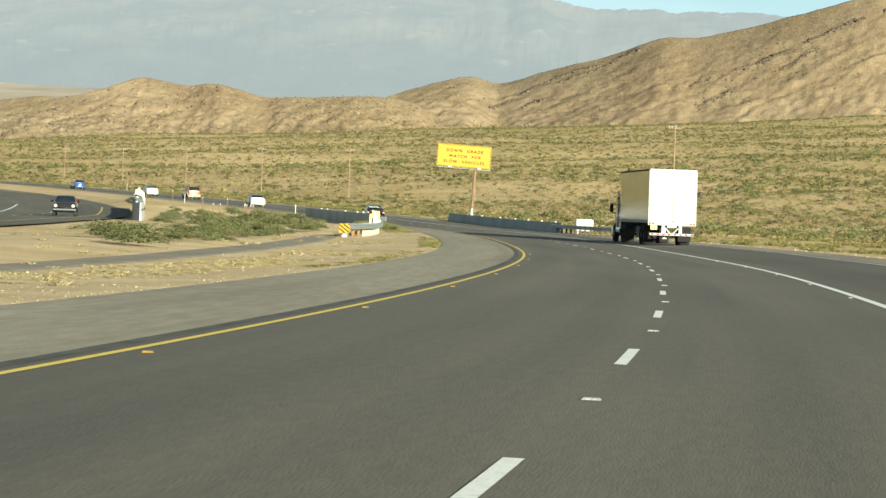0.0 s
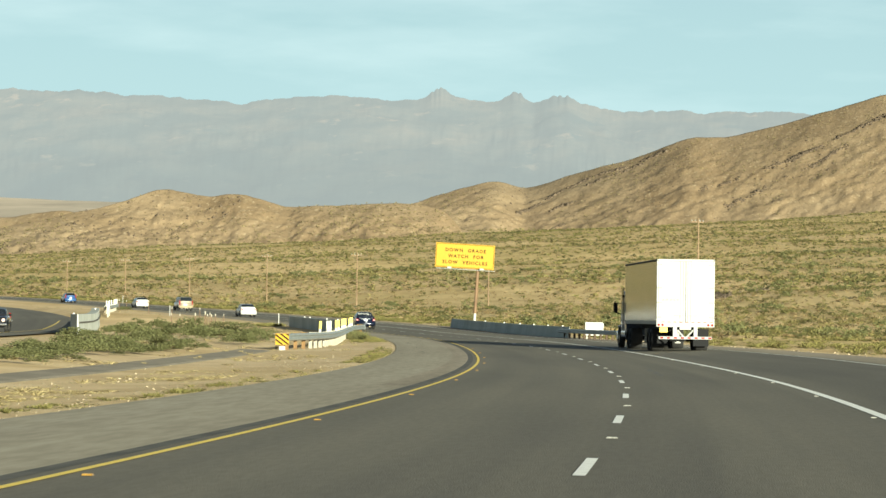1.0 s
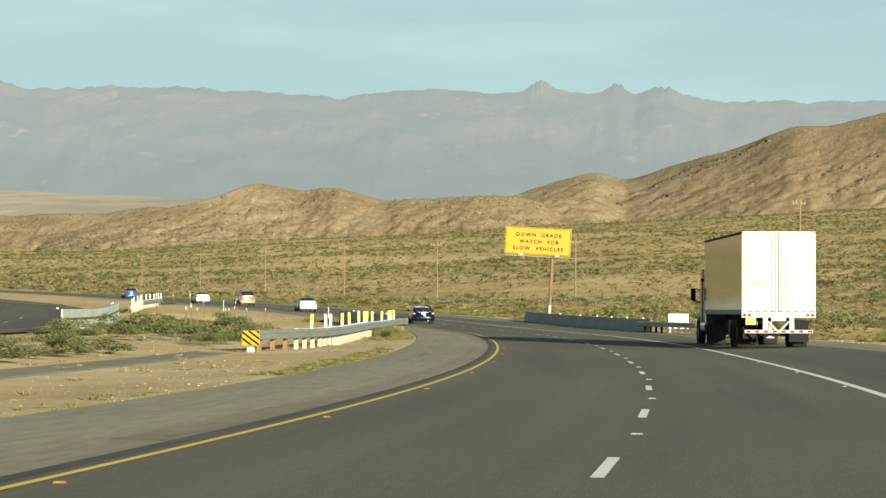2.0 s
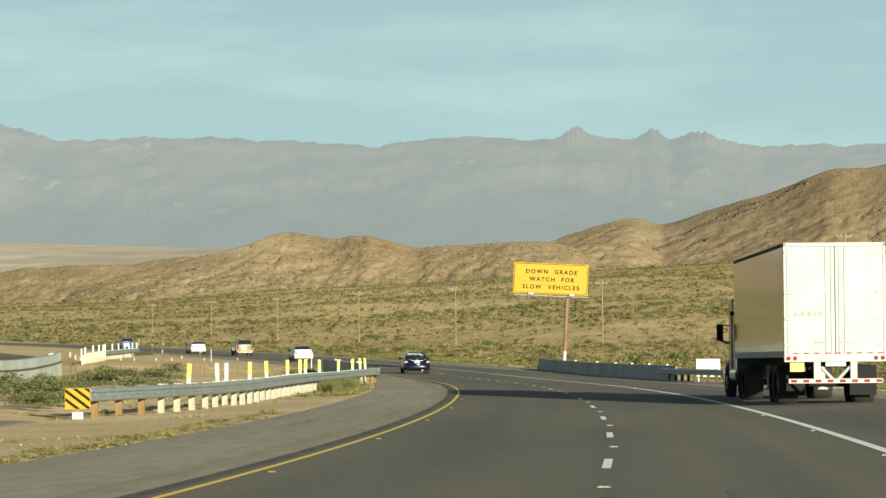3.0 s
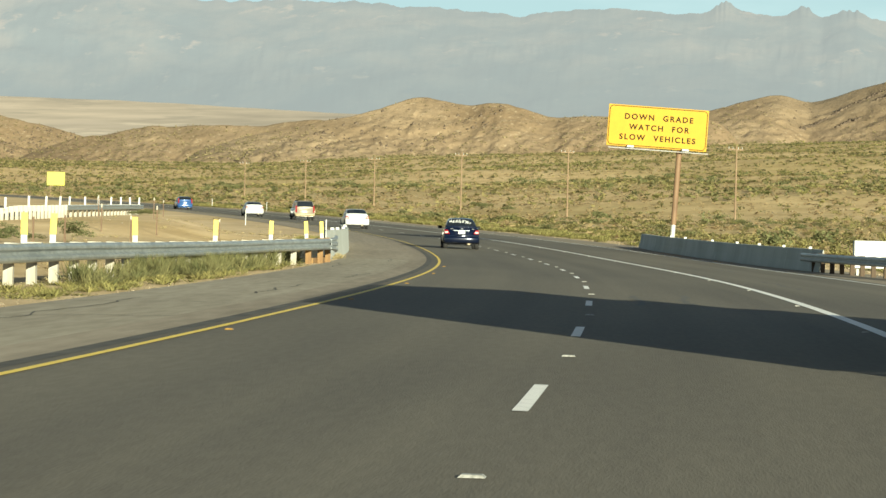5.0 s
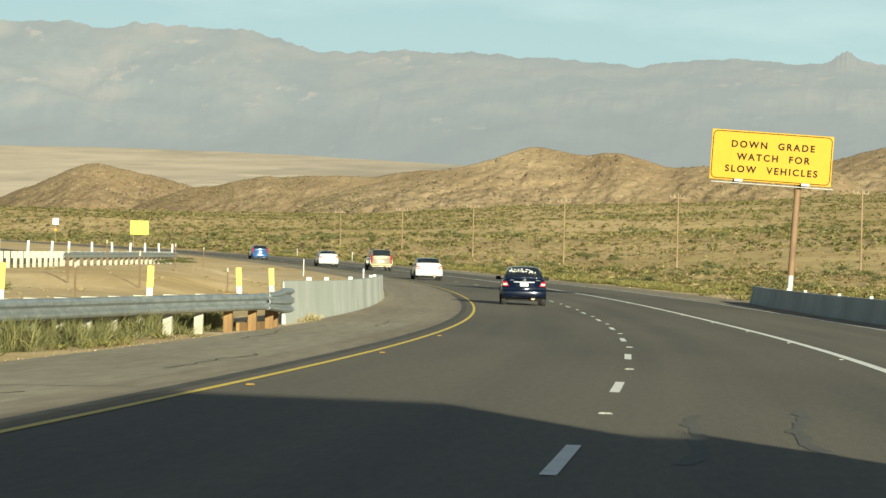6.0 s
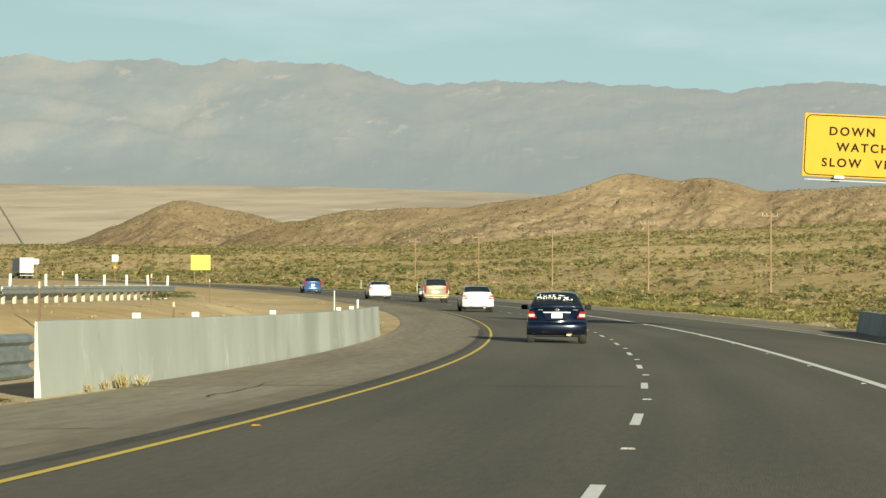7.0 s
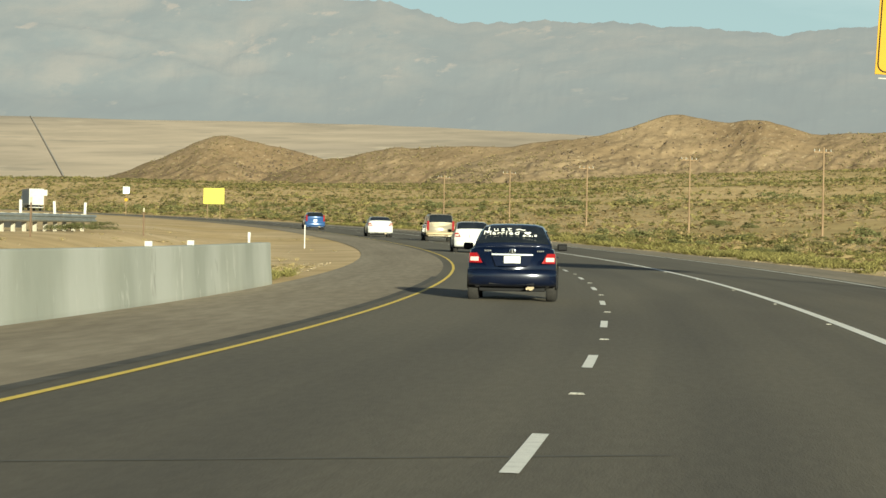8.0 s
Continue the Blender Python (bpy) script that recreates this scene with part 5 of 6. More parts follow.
STAINED = surface("stained_concrete", hexa(0.345, 0.358, 0.330), hexa(0.420, 0.430, 0.400), hexa(0.385, 0.395, 0.365), scale=0.8, detail=7, rough=0.88, bump=0.006, bump_scale=14,
                  big=hexa(0.84, 0.85, 0.82), big_scale=0.9, stretch=(0.6, 0.3, 0.22), spec=0.25, flecks=((hexa(0.47, 0.47, 0.44), 3.0, 0.60), (hexa(0.26, 0.26, 0.23), 2.2, 0.63)))
wall("bridge_wall", "weathered concrete bridge wall with white reflectors on top, between shoulder and median", [251.6, 262, 290, 314.6], [-7.0, -6.95, -6.98, -7.02], 0.90, 0.26, 1, STAINED, (259.5, 265.6, 277.5, 295.3, 300.7), PADDLE_W, flare=0.05)
wall("bridge_wall", "shaded concrete bridge wall along the outer shoulder", [271.5, 290, 310, 331, 343], [10.45, 10.1, 10.05, 10.5, 11.2], 0.84, 0.24, -1, STAINED, (275.5, 282.5, 289.5, 297, 306, 318, 325), PADDLE_W, flare=0.14)
opposite_wall = wall("bridge_wall", "tall pale concrete bridge wall of the opposite carriageway with a dark ledge", [229, 250, 270, 292], [-24.6, -24.55, -24.4, -24.2], 1.28, 0.62, 1, STAINED, (229.6, 285.5, 288), PADDLE_W, on=on_verge, flare=0.05)
q = np.linspace(229.3, 291.8, 22)
origin = np.array(opposite_wall.location)
edge = on_verge(q, np.interp(q, [229, 250, 270, 292], [-24.6, -24.55, -24.4, -24.2])) - origin
side_ = np.stack([np.cos(np.interp(q, S_AXIS, TH)), np.sin(np.interp(q, S_AXIS, TH)), 0 * q], -1)
# a thin dark line along the wall's face
skin("ledge", np.stack([edge + side_ * x + np.array([0, 0, z]) for x, z in ((-0.06, 0.74), (0.05, 0.74), (0.05, 0.80), (-0.06, 0.82))], 1), SEAM, opposite_wall, "thin dark ledge", smooth=False)


# ---------------------------------------------------------------- signs
def hazard_board(s, l, lean_right, w, h, label, on=on_road):
    """A yellow board with slanting black stripes on a short white post."""
    root = new("hazard_marker")
    LOW = 0.22
    board = part("board", box(bmesh.new(), -w / 2, w / 2, -0.01, 0.01, LOW, LOW + h, bevel=0.004), SIGN_Y, root)
    sgn = 1 if lean_right else -1
    for k in range(-1, 4):
        bm = bmesh.new()
        z = k * h * 0.42 - 0.02
        v = [bm.verts.new((sgn * x, -0.0145, LOW + q)) for x, q in ((-w, z - w * 0.42), (-w, z + h * 0.17 - w * 0.42), (w, z + h * 0.17 + w * 1.1), (w, z + w * 1.1))]
        bm.faces.new(v)
        for co, no in (((w / 2 - 0.01, 0, 0), (1, 0, 0)), ((0.01 - w / 2, 0, 0), (-1, 0, 0)), ((0, 0, LOW + 0.01), (0, 0, -1)), ((0, 0, LOW + h - 0.01), (0, 0, 1))):
            bmesh.ops.bisect_plane(bm, geom=bm.verts[:] + bm.edges[:] + bm.faces[:], plane_co=co, plane_no=no, clear_outer=True)
        if len(bm.faces):
            part("stripe", bm, SIGN_BLACK, board)
        else:
            bm.free()
    part("post", box(bmesh.new(), -0.05, 0.05, 0.012, 0.06, -0.3, LOW + h * 0.8), RUST, root)
    part("base_block", box(bmesh.new(), -0.12, 0.12, -0.02, 0.01, 0.0, 0.16, bevel=0.004), PADDLE_W, root)
    stand(root, s, l, 2.0, 0, on is on_ground)
    return tagged(root, label, "hazard marker", "hazard markers")


hazard_board(163.3, -11.42, False, 0.56, 0.46, "yellow and black striped hazard marker at the guardrail's end", on_ground)
hazard_board(244.6, 12.75, True, 0.50, 0.62, "yellow and black striped hazard marker beside the outer guardrail", on_ground)


def place_s_l(x, y):
    """The road coordinates of a place."""
    d = np.hypot(RX - x, RY - y)
    i = int(np.argmin(d))
    t = TH[i]
    return float(S_AXIS[i] - math.sin(t) * (x - RX[i]) + math.cos(t) * (y - RY[i])), float(math.cos(t) * (x - RX[i]) + math.sin(t) * (y - RY[i]))


def ground_z(x, y):
    s, l = place_s_l(x, y)
    return float(ground_height(np.array([s]), np.array([l]))[0])


def grade_sign():
    """The big yellow board on one leaning post."""
    root = new("warning_sign")
    cx, cy, zc, w, h = -41.53, 327.0, 6.99, 5.46, 2.26
    face = 11.0
    root.matrix_world = Matrix.Translation((cx, cy, zc)) @ pose(0, 0, 0, 0, 2.9, face)
    board = part("board", box(bmesh.new(), -w / 2, w / 2, -0.02, 0.02, -h / 2, h / 2, bevel=0.012), SIGN_Y, root, "yellow sign board")
    bm = bmesh.new()
    r, inset, t = 0.22, 0.05, 0.036

    def ring(off, rad):
        out = []
        for qx, qz, a0 in ((1, 1, 0), (-1, 1, 90), (-1, -1, 180), (1, -1, 270)):
            for k in range(6):
                a = radians(a0 + 18 * k)
                out.append((qx * (w / 2 - off - rad) + rad * math.cos(a), qz * (h / 2 - off - rad) + rad * math.sin(a)))
        return out
    o, i = ring(inset, r), ring(inset + t, r - t)
    vo = [bm.verts.new((x, -0.026, z)) for x, z in o]
    vi = [bm.verts.new((x, -0.026, z)) for x, z in i]
    for k in range(len(o)):
        k2 = (k + 1) % len(o)
        bm.faces.new((vo[k], vo[k2], vi[k2], vi[k]))
    part("border", bm, SIGN_BLACK, board)
    for text, z, x, sz in (("DOWN", 0.50, -1.03, 0.42), ("GRADE", 0.50, 1.08, 0.42), ("WATCH", -0.06, -0.62, 0.42), ("FOR", -0.06, 1.24, 0.42), ("SLOW", -0.62, -1.36, 0.42), ("VEHICLES", -0.62, 0.96, 0.42)):
        lettering("sign_word", text, sz, SIGN_BLACK, board, Matrix.Translation((x, -0.024, z)) @ pose(0, 0, 0, 90), thick=0.003, spacing=1.34, bold=0.012)
    for x in (-1.55, 1.45):
        br = part("bracket", box(bmesh.new(), x - 0.16, x + 0.16, -0.10, 0.10, -h / 2 - 0.16, -h / 2 - 0.02, bevel=0.015), DARK, root)
        part("lamp_housing", box(bmesh.new(), x - 0.05, x + 0.32, -0.42, -0.05, -h / 2 - 0.06, -h / 2 + 0.06, bevel=0.02), PADDLE_W, br, "white sign lamp housing")
    part("catwalk_rail", tube(bmesh.new(), (-w / 2 + 0.1, -0.3, -h / 2 - 0.12), (w / 2 + 0.1, -0.3, -h / 2 - 0.12), 0.022, n=8), PADDLE_W, root)
    inv = root.matrix_world.inverted()
    top = root.matrix_world @ Vector((1.28, 0.16, 0.6))
    foot = Vector((top.x - 0.42, top.y, ground_z(top.x, top.y) - 0.3))
    mid_ = foot + (top - foot) * 0.235
    part("post", tube(bmesh.new(), inv @ mid_, inv @ top, 0.15, n=14), BROWN_STEEL, root, "rust-brown steel post")
    part("post_foot", tube(bmesh.new(), inv @ foot, inv @ mid_, 0.125, n=14), PADDLE_W, root, "white-painted post foot")
    return tagged(root, "big yellow downgrade warning sign on a leaning rust-brown post", "road sign")


grade_sign()


def small_sign(label, x, y, z, w, h, face_mat, plaque=False, posts=(0,)):
    root = new("road_sign")
    root.matrix_world = Matrix.Translation((x, y, z)) @ pose(0, 0, 0, 0, 0, 17)
    part("board", box(bmesh.new(), -w / 2, w / 2, -0.015, 0.015, -h / 2, h / 2, bevel=0.008), face_mat, root)
    gz_ = ground_z(x, y) - z
    for px in posts:
        part("post", box(bmesh.new(), px - 0.04, px + 0.04, 0.017, 0.09, gz_ - 0.3, h / 2 - 0.05), WOOD_POLE, root)
    if plaque:
        part("plaque", box(bmesh.new(), -0.22, 0.22, -0.02, 0.014, -h / 2 - 1.15, -h / 2 - 0.72), SIGN_Y, root)
    return tagged(root, label, "road sign")


small_sign("large plain lime-yellow sign board on two posts beside the far road", -202.8, 669.5, 8.62, 2.95, 2.25, SIGN_LIME, posts=(-0.9, 0.9))
small_sign("small white sign with a yellow plaque on a post", -230.4, 701.5, 9.9, 1.0, 1.05, plain("pale_sign", (0.62, 0.68, 0.72), 0.5), True)
small_sign("small plain white road sign on a post", -251.0, 716.0, 9.6, 0.95, 0.95, PADDLE_W)


POST_BROWN = plain("dark_brown_post", (0.10, 0.058, 0.03), 0.8)


def delineator(s, l, h, label, white=False):
    root = new("delineator_post")
    part("post", box(bmesh.new(), -0.028, 0.028, -0.026, 0.026, -0.3, h * 0.86, bevel=0.006), PADDLE_W if white else POST_BROWN, root)
    part("head", box(bmesh.new(), -0.032, 0.032, -0.029, 0.029, h * 0.86, h, bevel=0.006), PADDLE_W if white else POST_WHITE, root)
    stand(root, s, l, 0, 0, True)
    root.rotation_euler.x += 0.03 * math.sin(s)
    return tagged(root, label, "delineator", "delineator posts")


for s, l, h in ((300, -18.2, 1.25), (302, -15.8, 1.35), (345, -20.6, 1.3), (350, -17.4, 1.3), (386, -16.4, 1.2), (312, -13.2, 1.1), (280, -15.5, 1.1), (263.5, -16.4, 1.2), (257, -16.7, 1.1), (256, -19.2, 1.2), (257.5, -18.6, 1.15), (239.5, -16.6, 1.1), (207, -17.1, 1.2), (198.5, -16.3, 1.3)):
    delineator(s, l, h, "thin brown post with a white head standing in the sandy median")
for s, l in ((318.5, -7.9), (404, -9.4), (560, 13.0), (600, 13.2)):
    delineator(s, l, 1.15, "white plastic post at the edge of the pavement", True)


# white cabinet board behind the outer guardrail
cab_ = new("roadside_cabinet")
part("cabinet_body", box(bmesh.new(), -0.65, 0.65, -0.2, 0.2, 0.25, 1.22, bevel=0.02), PADDLE_W, cab_)
for sx in (-0.5, 0.5):
    part("leg", box(bmesh.new(), sx - 0.04, sx + 0.04, -0.04, 0.04, -0.3, 0.25), STEEL, cab_)
stand(cab_, 266.0, 11.6, 0, 0, True)
tagged(cab_, "plain white roadside cabinet behind the outer guardrail", "cabinet")


# ---------------------------------------------------------------- utility poles
def pole(x, y, top):
    z0 = ground_z(x, y)
    root = new("utility_pole")
    root.location = (x, y, z0)
    h = top - z0
    part("pole", tube(bmesh.new(), (0, 0, -0.4), (0, 0, h), 0.115, 0.075, 10), WOOD_POLE, root)
    m = pose(0, 0, 0, 0, 0, 58)
    arm = part("crossarm", box(bmesh.new(), -1.2, 1.2, 0.10, 0.20, h - 0.55, h - 0.40, m, 0.01), WOOD_POLE, root)
    for px in (-1.1, -0.45, 0.45, 1.1):
        p = m @ Vector((px, 0.15, h - 0.40))
        part("insulator", tube(bmesh.new(), p, p + Vector((0, 0, 0.22)), 0.045, 0.03, 8), STEEL, arm)
    return tagged(root, "weathered wooden utility pole with a crossarm in the scrub", "utility pole", "utility poles")


for x, y, top in ((-25.6, 408.8, 13.3), (-62.2, 498.3, 11.2), (-89.2, 541.4, 11.7), (-112.8, 585.2, 12.2), (-136.6, 629, 12.4), (-160, 673, 12.8), (-184, 717, 13.2)):
    pole(x, y, top)


# a straight road far out on the valley floor
r_ = np.linspace(2330, 4250, 80)
a_ = np.radians(24.72 + 0.75 * (1 / 2330 - 1 / r_) / (1 / 2330 - 1 / 4250))
vx, vy = -28 - np.sin(a_) * r_, 242 + np.cos(a_) * r_
vz = np.array([ground_z(x, y) for x, y in zip(vx, vy)]) + 1.2
vg = np.stack([np.stack([vx - w, vy, vz], -1) for w in (-0.55, 0.55)], 1)
far_road = sheet("far_road", vg, surface("far_dark_road", hexa(0.40, 0.375, 0.34), hexa(0.44, 0.41, 0.37), scale=0.02, rough=1.0, spec=0.0))
tagged(far_road, "thin dark road running straight across the pale valley floor", "road", kind="structure")


# ---------------------------------------------------------------- desert plants and stones
LEAF_OLIVE = surface("olive_scrub_leaves", hexa(0.125, 0.114, 0.044), hexa(0.275, 0.232, 0.095), hexa(0.195, 0.170, 0.069), scale=0.33, detail=1.0, rough=0.85, per=0.12, leafy=0.42, big=hexa(0.82, 0.89, 0.80), big_scale=0.02, spec=0.2)
LEAF_GREEN = surface("green_scrub_leaves", hexa(0.095, 0.094, 0.042), hexa(0.160, 0.148, 0.066), scale=0.5, rough=0.85, per=0.15, leafy=0.42, spec=0.2)
LEAF_GREY = surface("grey_green_leaves", hexa(0.124, 0.132, 0.056), hexa(0.200, 0.198, 0.086), scale=0.6, rough=0.85, per=0.14, leafy=0.42, spec=0.2)
DRY_GRASS = surface("dry_grass", hexa(0.215, 0.172, 0.084), hexa(0.30, 0.24, 0.12), scale=1.5, rough=0.9, per=0.35, spec=0.15)
GREEN_GRASS = surface("yellow_green_grass", hexa(0.112, 0.106, 0.036), hexa(0.172, 0.150, 0.054), scale=1.5, rough=0.9, per=0.35, spec=0.15)
STONE = surface("pale_stone", hexa(0.21, 0.165, 0.105), hexa(0.31, 0.25, 0.165), scale=6, rough=0.9, per=0.5, bump=0.01)


def fast_mesh(name, verts, polys, material):
    """A mesh out of arrays: verts (n, 3), polys (m, k)."""
    me = bpy.data.meshes.new(name)
    m, k = polys.shape
    me.vertices.add(len(verts))
    me.vertices.foreach_set("co", np.ascontiguousarray(verts, dtype=np.float32).ravel())
    me.loops.add(m * k)
    me.loops.foreach_set("vertex_index", np.ascontiguousarray(polys, dtype=np.int32).ravel())
    me.polygons.add(m)
    me.polygons.foreach_set("loop_start", np.arange(0, m * k, k, dtype=np.int32))
    me.polygons.foreach_set("loop_total", np.full(m, k, dtype=np.int32))
    me.materials.append(material)
    me.update(calc_edges=True)
    return me


def bush_shape(rng, n, leaf, flatness=0.75):
    """Leaf sprays over an uneven dome one metre across: (n, 4, 3)."""
    lobes = rng.uniform(-0.33, 0.33, (5, 3)) * [1, 1, 0.5] + [0, 0, 0.34]
    lob = lobes[rng.integers(0, 5, n)]
    d = rng.normal(size=(n, 3))
    d /= np.linalg.norm(d, axis=1, keepdims=True)
    d[:, 2] = np.abs(d[:, 2]) * 0.9 - 0.2
    c = lob + d * rng.uniform(0.10, 0.27, (n, 1))
    c[:, 2] = np.clip(c[:, 2] * flatness * 1.35, 0.03, None)
    a = rng.normal(size=(n, 3)) + [0, 0, 0.7]
    a /= np.linalg.norm(a, axis=1, keepdims=True)
    b = np.cross(a, rng.normal(size=(n, 3)))
    b /= np.linalg.norm(b, axis=1, keepdims=True) + 1e-9
    la, lb = leaf * rng.uniform(0.7, 1.4, (n, 1)), leaf * rng.uniform(0.35, 0.8, (n, 1))
    bend = np.cross(a, b) * la * 0.2
    return np.stack([c - a * la - b * lb * 0.5, c + b * lb - a * la * 0.1 + bend, c + a * la + b * lb * 0.2, c - b * lb + a * la * 0.15 + bend], 1)


def scatter(name, label, category, places, sizes, heights, shapes, material, rng):
    """Many plants joined in one mesh."""
    n = len(places)
    out = []
    kind = rng.integers(0, len(shapes), n)
    for k, sh in enumerate(shapes):
        i = np.nonzero(kind == k)[0]
        if not len(i):
            continue
        t = rng.uniform(0, 2 * np.pi, len(i))
        ct, st = np.cos(t)[:, None, None], np.sin(t)[:, None, None]
        x = (sh[None, ..., 0] * ct - sh[None, ..., 1] * st) * sizes[i][:, None, None]
        y = (sh[None, ..., 0] * st + sh[None, ..., 1] * ct) * sizes[i][:, None, None]
        z = sh[None, ..., 2] * heights[i][:, None, None]
        out.append((np.stack([x, y, z], -1) + places[i][:, None, None, :]).reshape(-1, 3))
    v = np.concatenate(out)
    ob = new(name, fast_mesh(name, v, np.arange(len(v)).reshape(-1, 4), material))
    return tagged(ob, label, category, kind="stuff")


rng = np.random.default_rng(7)
far_shapes = [bush_shape(rng, 10, 0.19) for _ in range(9)]
near_shapes = [bush_shape(rng, 46, 0.076) for _ in range(7)]


def terrain_at(x, y):
    """Ground heights for many places at once."""
    out = np.zeros(len(x))
    sub = slice(None, None, 4)
    sa, rx, ry, th = S_AXIS[sub], RX[sub], RY[sub], TH[sub]
    keep = (sa > -150) & (sa < 2400)
    sa, rx, ry, th = sa[keep], rx[keep], ry[keep], th[keep]
    S, L = np.zeros(len(x)), np.zeros(len(x))
    for a in range(0, len(x), 2000):
        b = slice(a, a + 2000)
        i = np.argmin((rx[None] - x[b, None]) ** 2 + (ry[None] - y[b, None]) ** 2, 1)
        t = th[i]
        S[b] = sa[i] - np.sin(t) * (x[b] - rx[i]) + np.cos(t) * (y[b] - ry[i])
        L[b] = np.cos(t) * (x[b] - rx[i]) + np.sin(t) * (y[b] - ry[i])
    return ground_height(S, L), S, L


def plain_plants(n, r0, r1, az0, az1, seed, thin):
    g = np.random.default_rng(seed)
    r = np.sqrt(g.uniform(r0 ** 2, r1 ** 2, n))
    az = np.radians(g.uniform(az0, az1, n))
    x, y = -np.sin(az) * r, np.cos(az) * r
    z, S, L = terrain_at(x, y)
    patch = fbm(x / 70, y / 45, 3, 44)
    band = fbm(r / 70, az * 9, 3, 12) * np.clip(1.4 - r / 1000, 0.3, 1.0)
    band = band - 0.30 * np.exp(-((r - 540) / 110) ** 2) + 0.15 * np.clip((r - 700) / 200, 0, 1)       # bare soil across the middle of the plain
    keep = ((L > 17) | (L < -46)) & (patch + band * 0.7 + g.uniform(-0.9, 0.9, n) > thin)
    return np.stack([x, y, z - 0.05], -1)[keep], g


def plain_scrub(name, label, n, seed, thin, size, tall, material):
    """Bushes over the plain: fine-leaved ones near the road, coarser ones far out."""
    pl, g = plain_plants(n, 300, 1500, -4, 31, seed, thin)
    w, h = g.uniform(*size, len(pl)), g.uniform(*tall, len(pl))
    near = np.hypot(pl[:, 0], pl[:, 1]) < 570
    scatter(name, label, "scrub", pl[near], w[near], h[near], near_shapes, material, g)
    scatter(name, label, "scrub", pl[~near], w[~near], h[~near], far_shapes, material, g)


plain_scrub("scrub_olive", "olive-yellow creosote scrub scattered over the desert plain", 38000, 101, -0.8, (0.9, 2.3), (0.6, 1.35), LEAF_OLIVE)
plain_scrub("scrub_green", "darker green desert shrubs among the scrub", 11000, 202, -0.1, (1.2, 2.8), (0.7, 1.5), LEAF_GREEN)
pl, g = plain_plants(30000, 290, 1350, -4, 31, 303, -1.5)
scatter("scrub_dry", "low dry straw-coloured tussocks on the plain", "scrub", pl, g.uniform(0.8, 1.8, len(pl)), g.uniform(0.5, 0.9, len(pl)), [s[:5] for s in far_shapes], surface("dry_plain_tussock", hexa(0.225, 0.168, 0.084), hexa(0.300, 0.226, 0.118), scale=0.5, detail=2, rough=0.9, per=0.14, spec=0.1, leafy=0.4), g)


pl, g = plain_plants(1500, 300, 900, -4, 31, 404, 0.25)
scatter("scrub_tall", "larger olive-green bushes dotted over the plain", "scrub", pl, g.uniform(2.2, 4.2, len(pl)), g.uniform(1.5, 2.7, len(pl)), [bush_shape(rng, 170, 0.048) for _ in range(5)], LEAF_GREY, g)


pl, g = plain_plants(8000, 290, 720, -4, 31, 606, -1.6)
scatter("scrub_straw", "small brown and straw-coloured tufts between the bushes", "scrub", pl, g.uniform(0.5, 1.2, len(pl)), g.uniform(0.25, 0.6, len(pl)), [s[:7] for s in far_shapes],
        surface("brown_tuft", hexa(0.175, 0.122, 0.060), hexa(0.250, 0.180, 0.092), scale=0.6, detail=2, rough=0.9, per=0.2, spec=0.1, leafy=0.4), g)


def hill_plants(grid, n, seed):
    """Places picked at random over the face of a hill."""
    g = np.random.default_rng(seed)
    a, b = g.uniform(0, grid.shape[0] - 1.01, n), g.uniform(0, grid.shape[1] - 1.01, n)
    i, j = a.astype(int), b.astype(int)
    fa, fb = (a - i)[:, None], (b - j)[:, None]
    p = (grid[i, j] * (1 - fb) + grid[i, j + 1] * fb) * (1 - fa) + (grid[i + 1, j] * (1 - fb) + grid[i + 1, j + 1] * fb) * fa
    return p[fbm(p[:, 0] / 60, p[:, 1] / 150, 3, seed) + g.uniform(-0.7, 0.7, n) > -0.1], g


HILL_SCRUB = surface("hill_scrub_leaves", hexa(0.125, 0.105, 0.05), hexa(0.20, 0.165, 0.08), scale=0.4, detail=1.0, rough=0.9, per=0.3, spec=0.1)
for k, (grid, n) in enumerate(zip(HILL_FACES, (11000, 5000, 2500, 3500))):
    pl, g = hill_plants(grid, n, 500 + k)
    scatter("hill_scrub", "sparse dark scrub dotted over the desert hill", "scrub", pl, g.uniform(0.9, 2.6, len(pl)), g.uniform(0.8, 1.8, len(pl)), [s[:7] for s in far_shapes], HILL_SCRUB, g)


ROCK = surface("hill_outcrop_rock", hexa(0.072, 0.054, 0.040), hexa(0.125, 0.094, 0.066), scale=0.3, rough=0.95, per=0.25, spec=0.1)


def boulders(name, label, places, sizes, g):
    """Uneven stones joined in one mesh."""
    octa = np.array([(1, 0, 0), (0, 1, 0), (-1, 0, 0), (0, -1, 0), (0, 0, 1), (0, 0, -0.6)], float)
    tri = np.array([(0, 1, 4), (1, 2, 4), (2, 3, 4), (3, 0, 4), (1, 0, 5), (2, 1, 5), (3, 2, 5), (0, 3, 5)])
    m = len(places)
    v = octa[None] * (1 + g.uniform(-0.4, 0.4, (m, 6, 3))) * sizes[:, None, None] + places[:, None]
    f = (tri[None] + 6 * np.arange(m)[:, None, None]).reshape(-1, 3)
    return tagged(new(name, fast_mesh(name, v.reshape(-1, 3), f, ROCK)), label, "rocks", kind="stuff")


for k, (grid, n) in enumerate(zip(HILL_FACES, (5200, 2600, 1600, 2600))):
    pl, g = hill_plants(grid, n, 900 + k)
    pl = pl[fbm(pl[:, 0] / 45, pl[:, 1] / 110, 3, 901 + k) > 0.25]
    boulders("hill_rocks", "dark brown boulders and outcrops on the desert hill", pl, 0.35 + 0.9 * g.uniform(0, 1, len(pl)) ** 2, g)


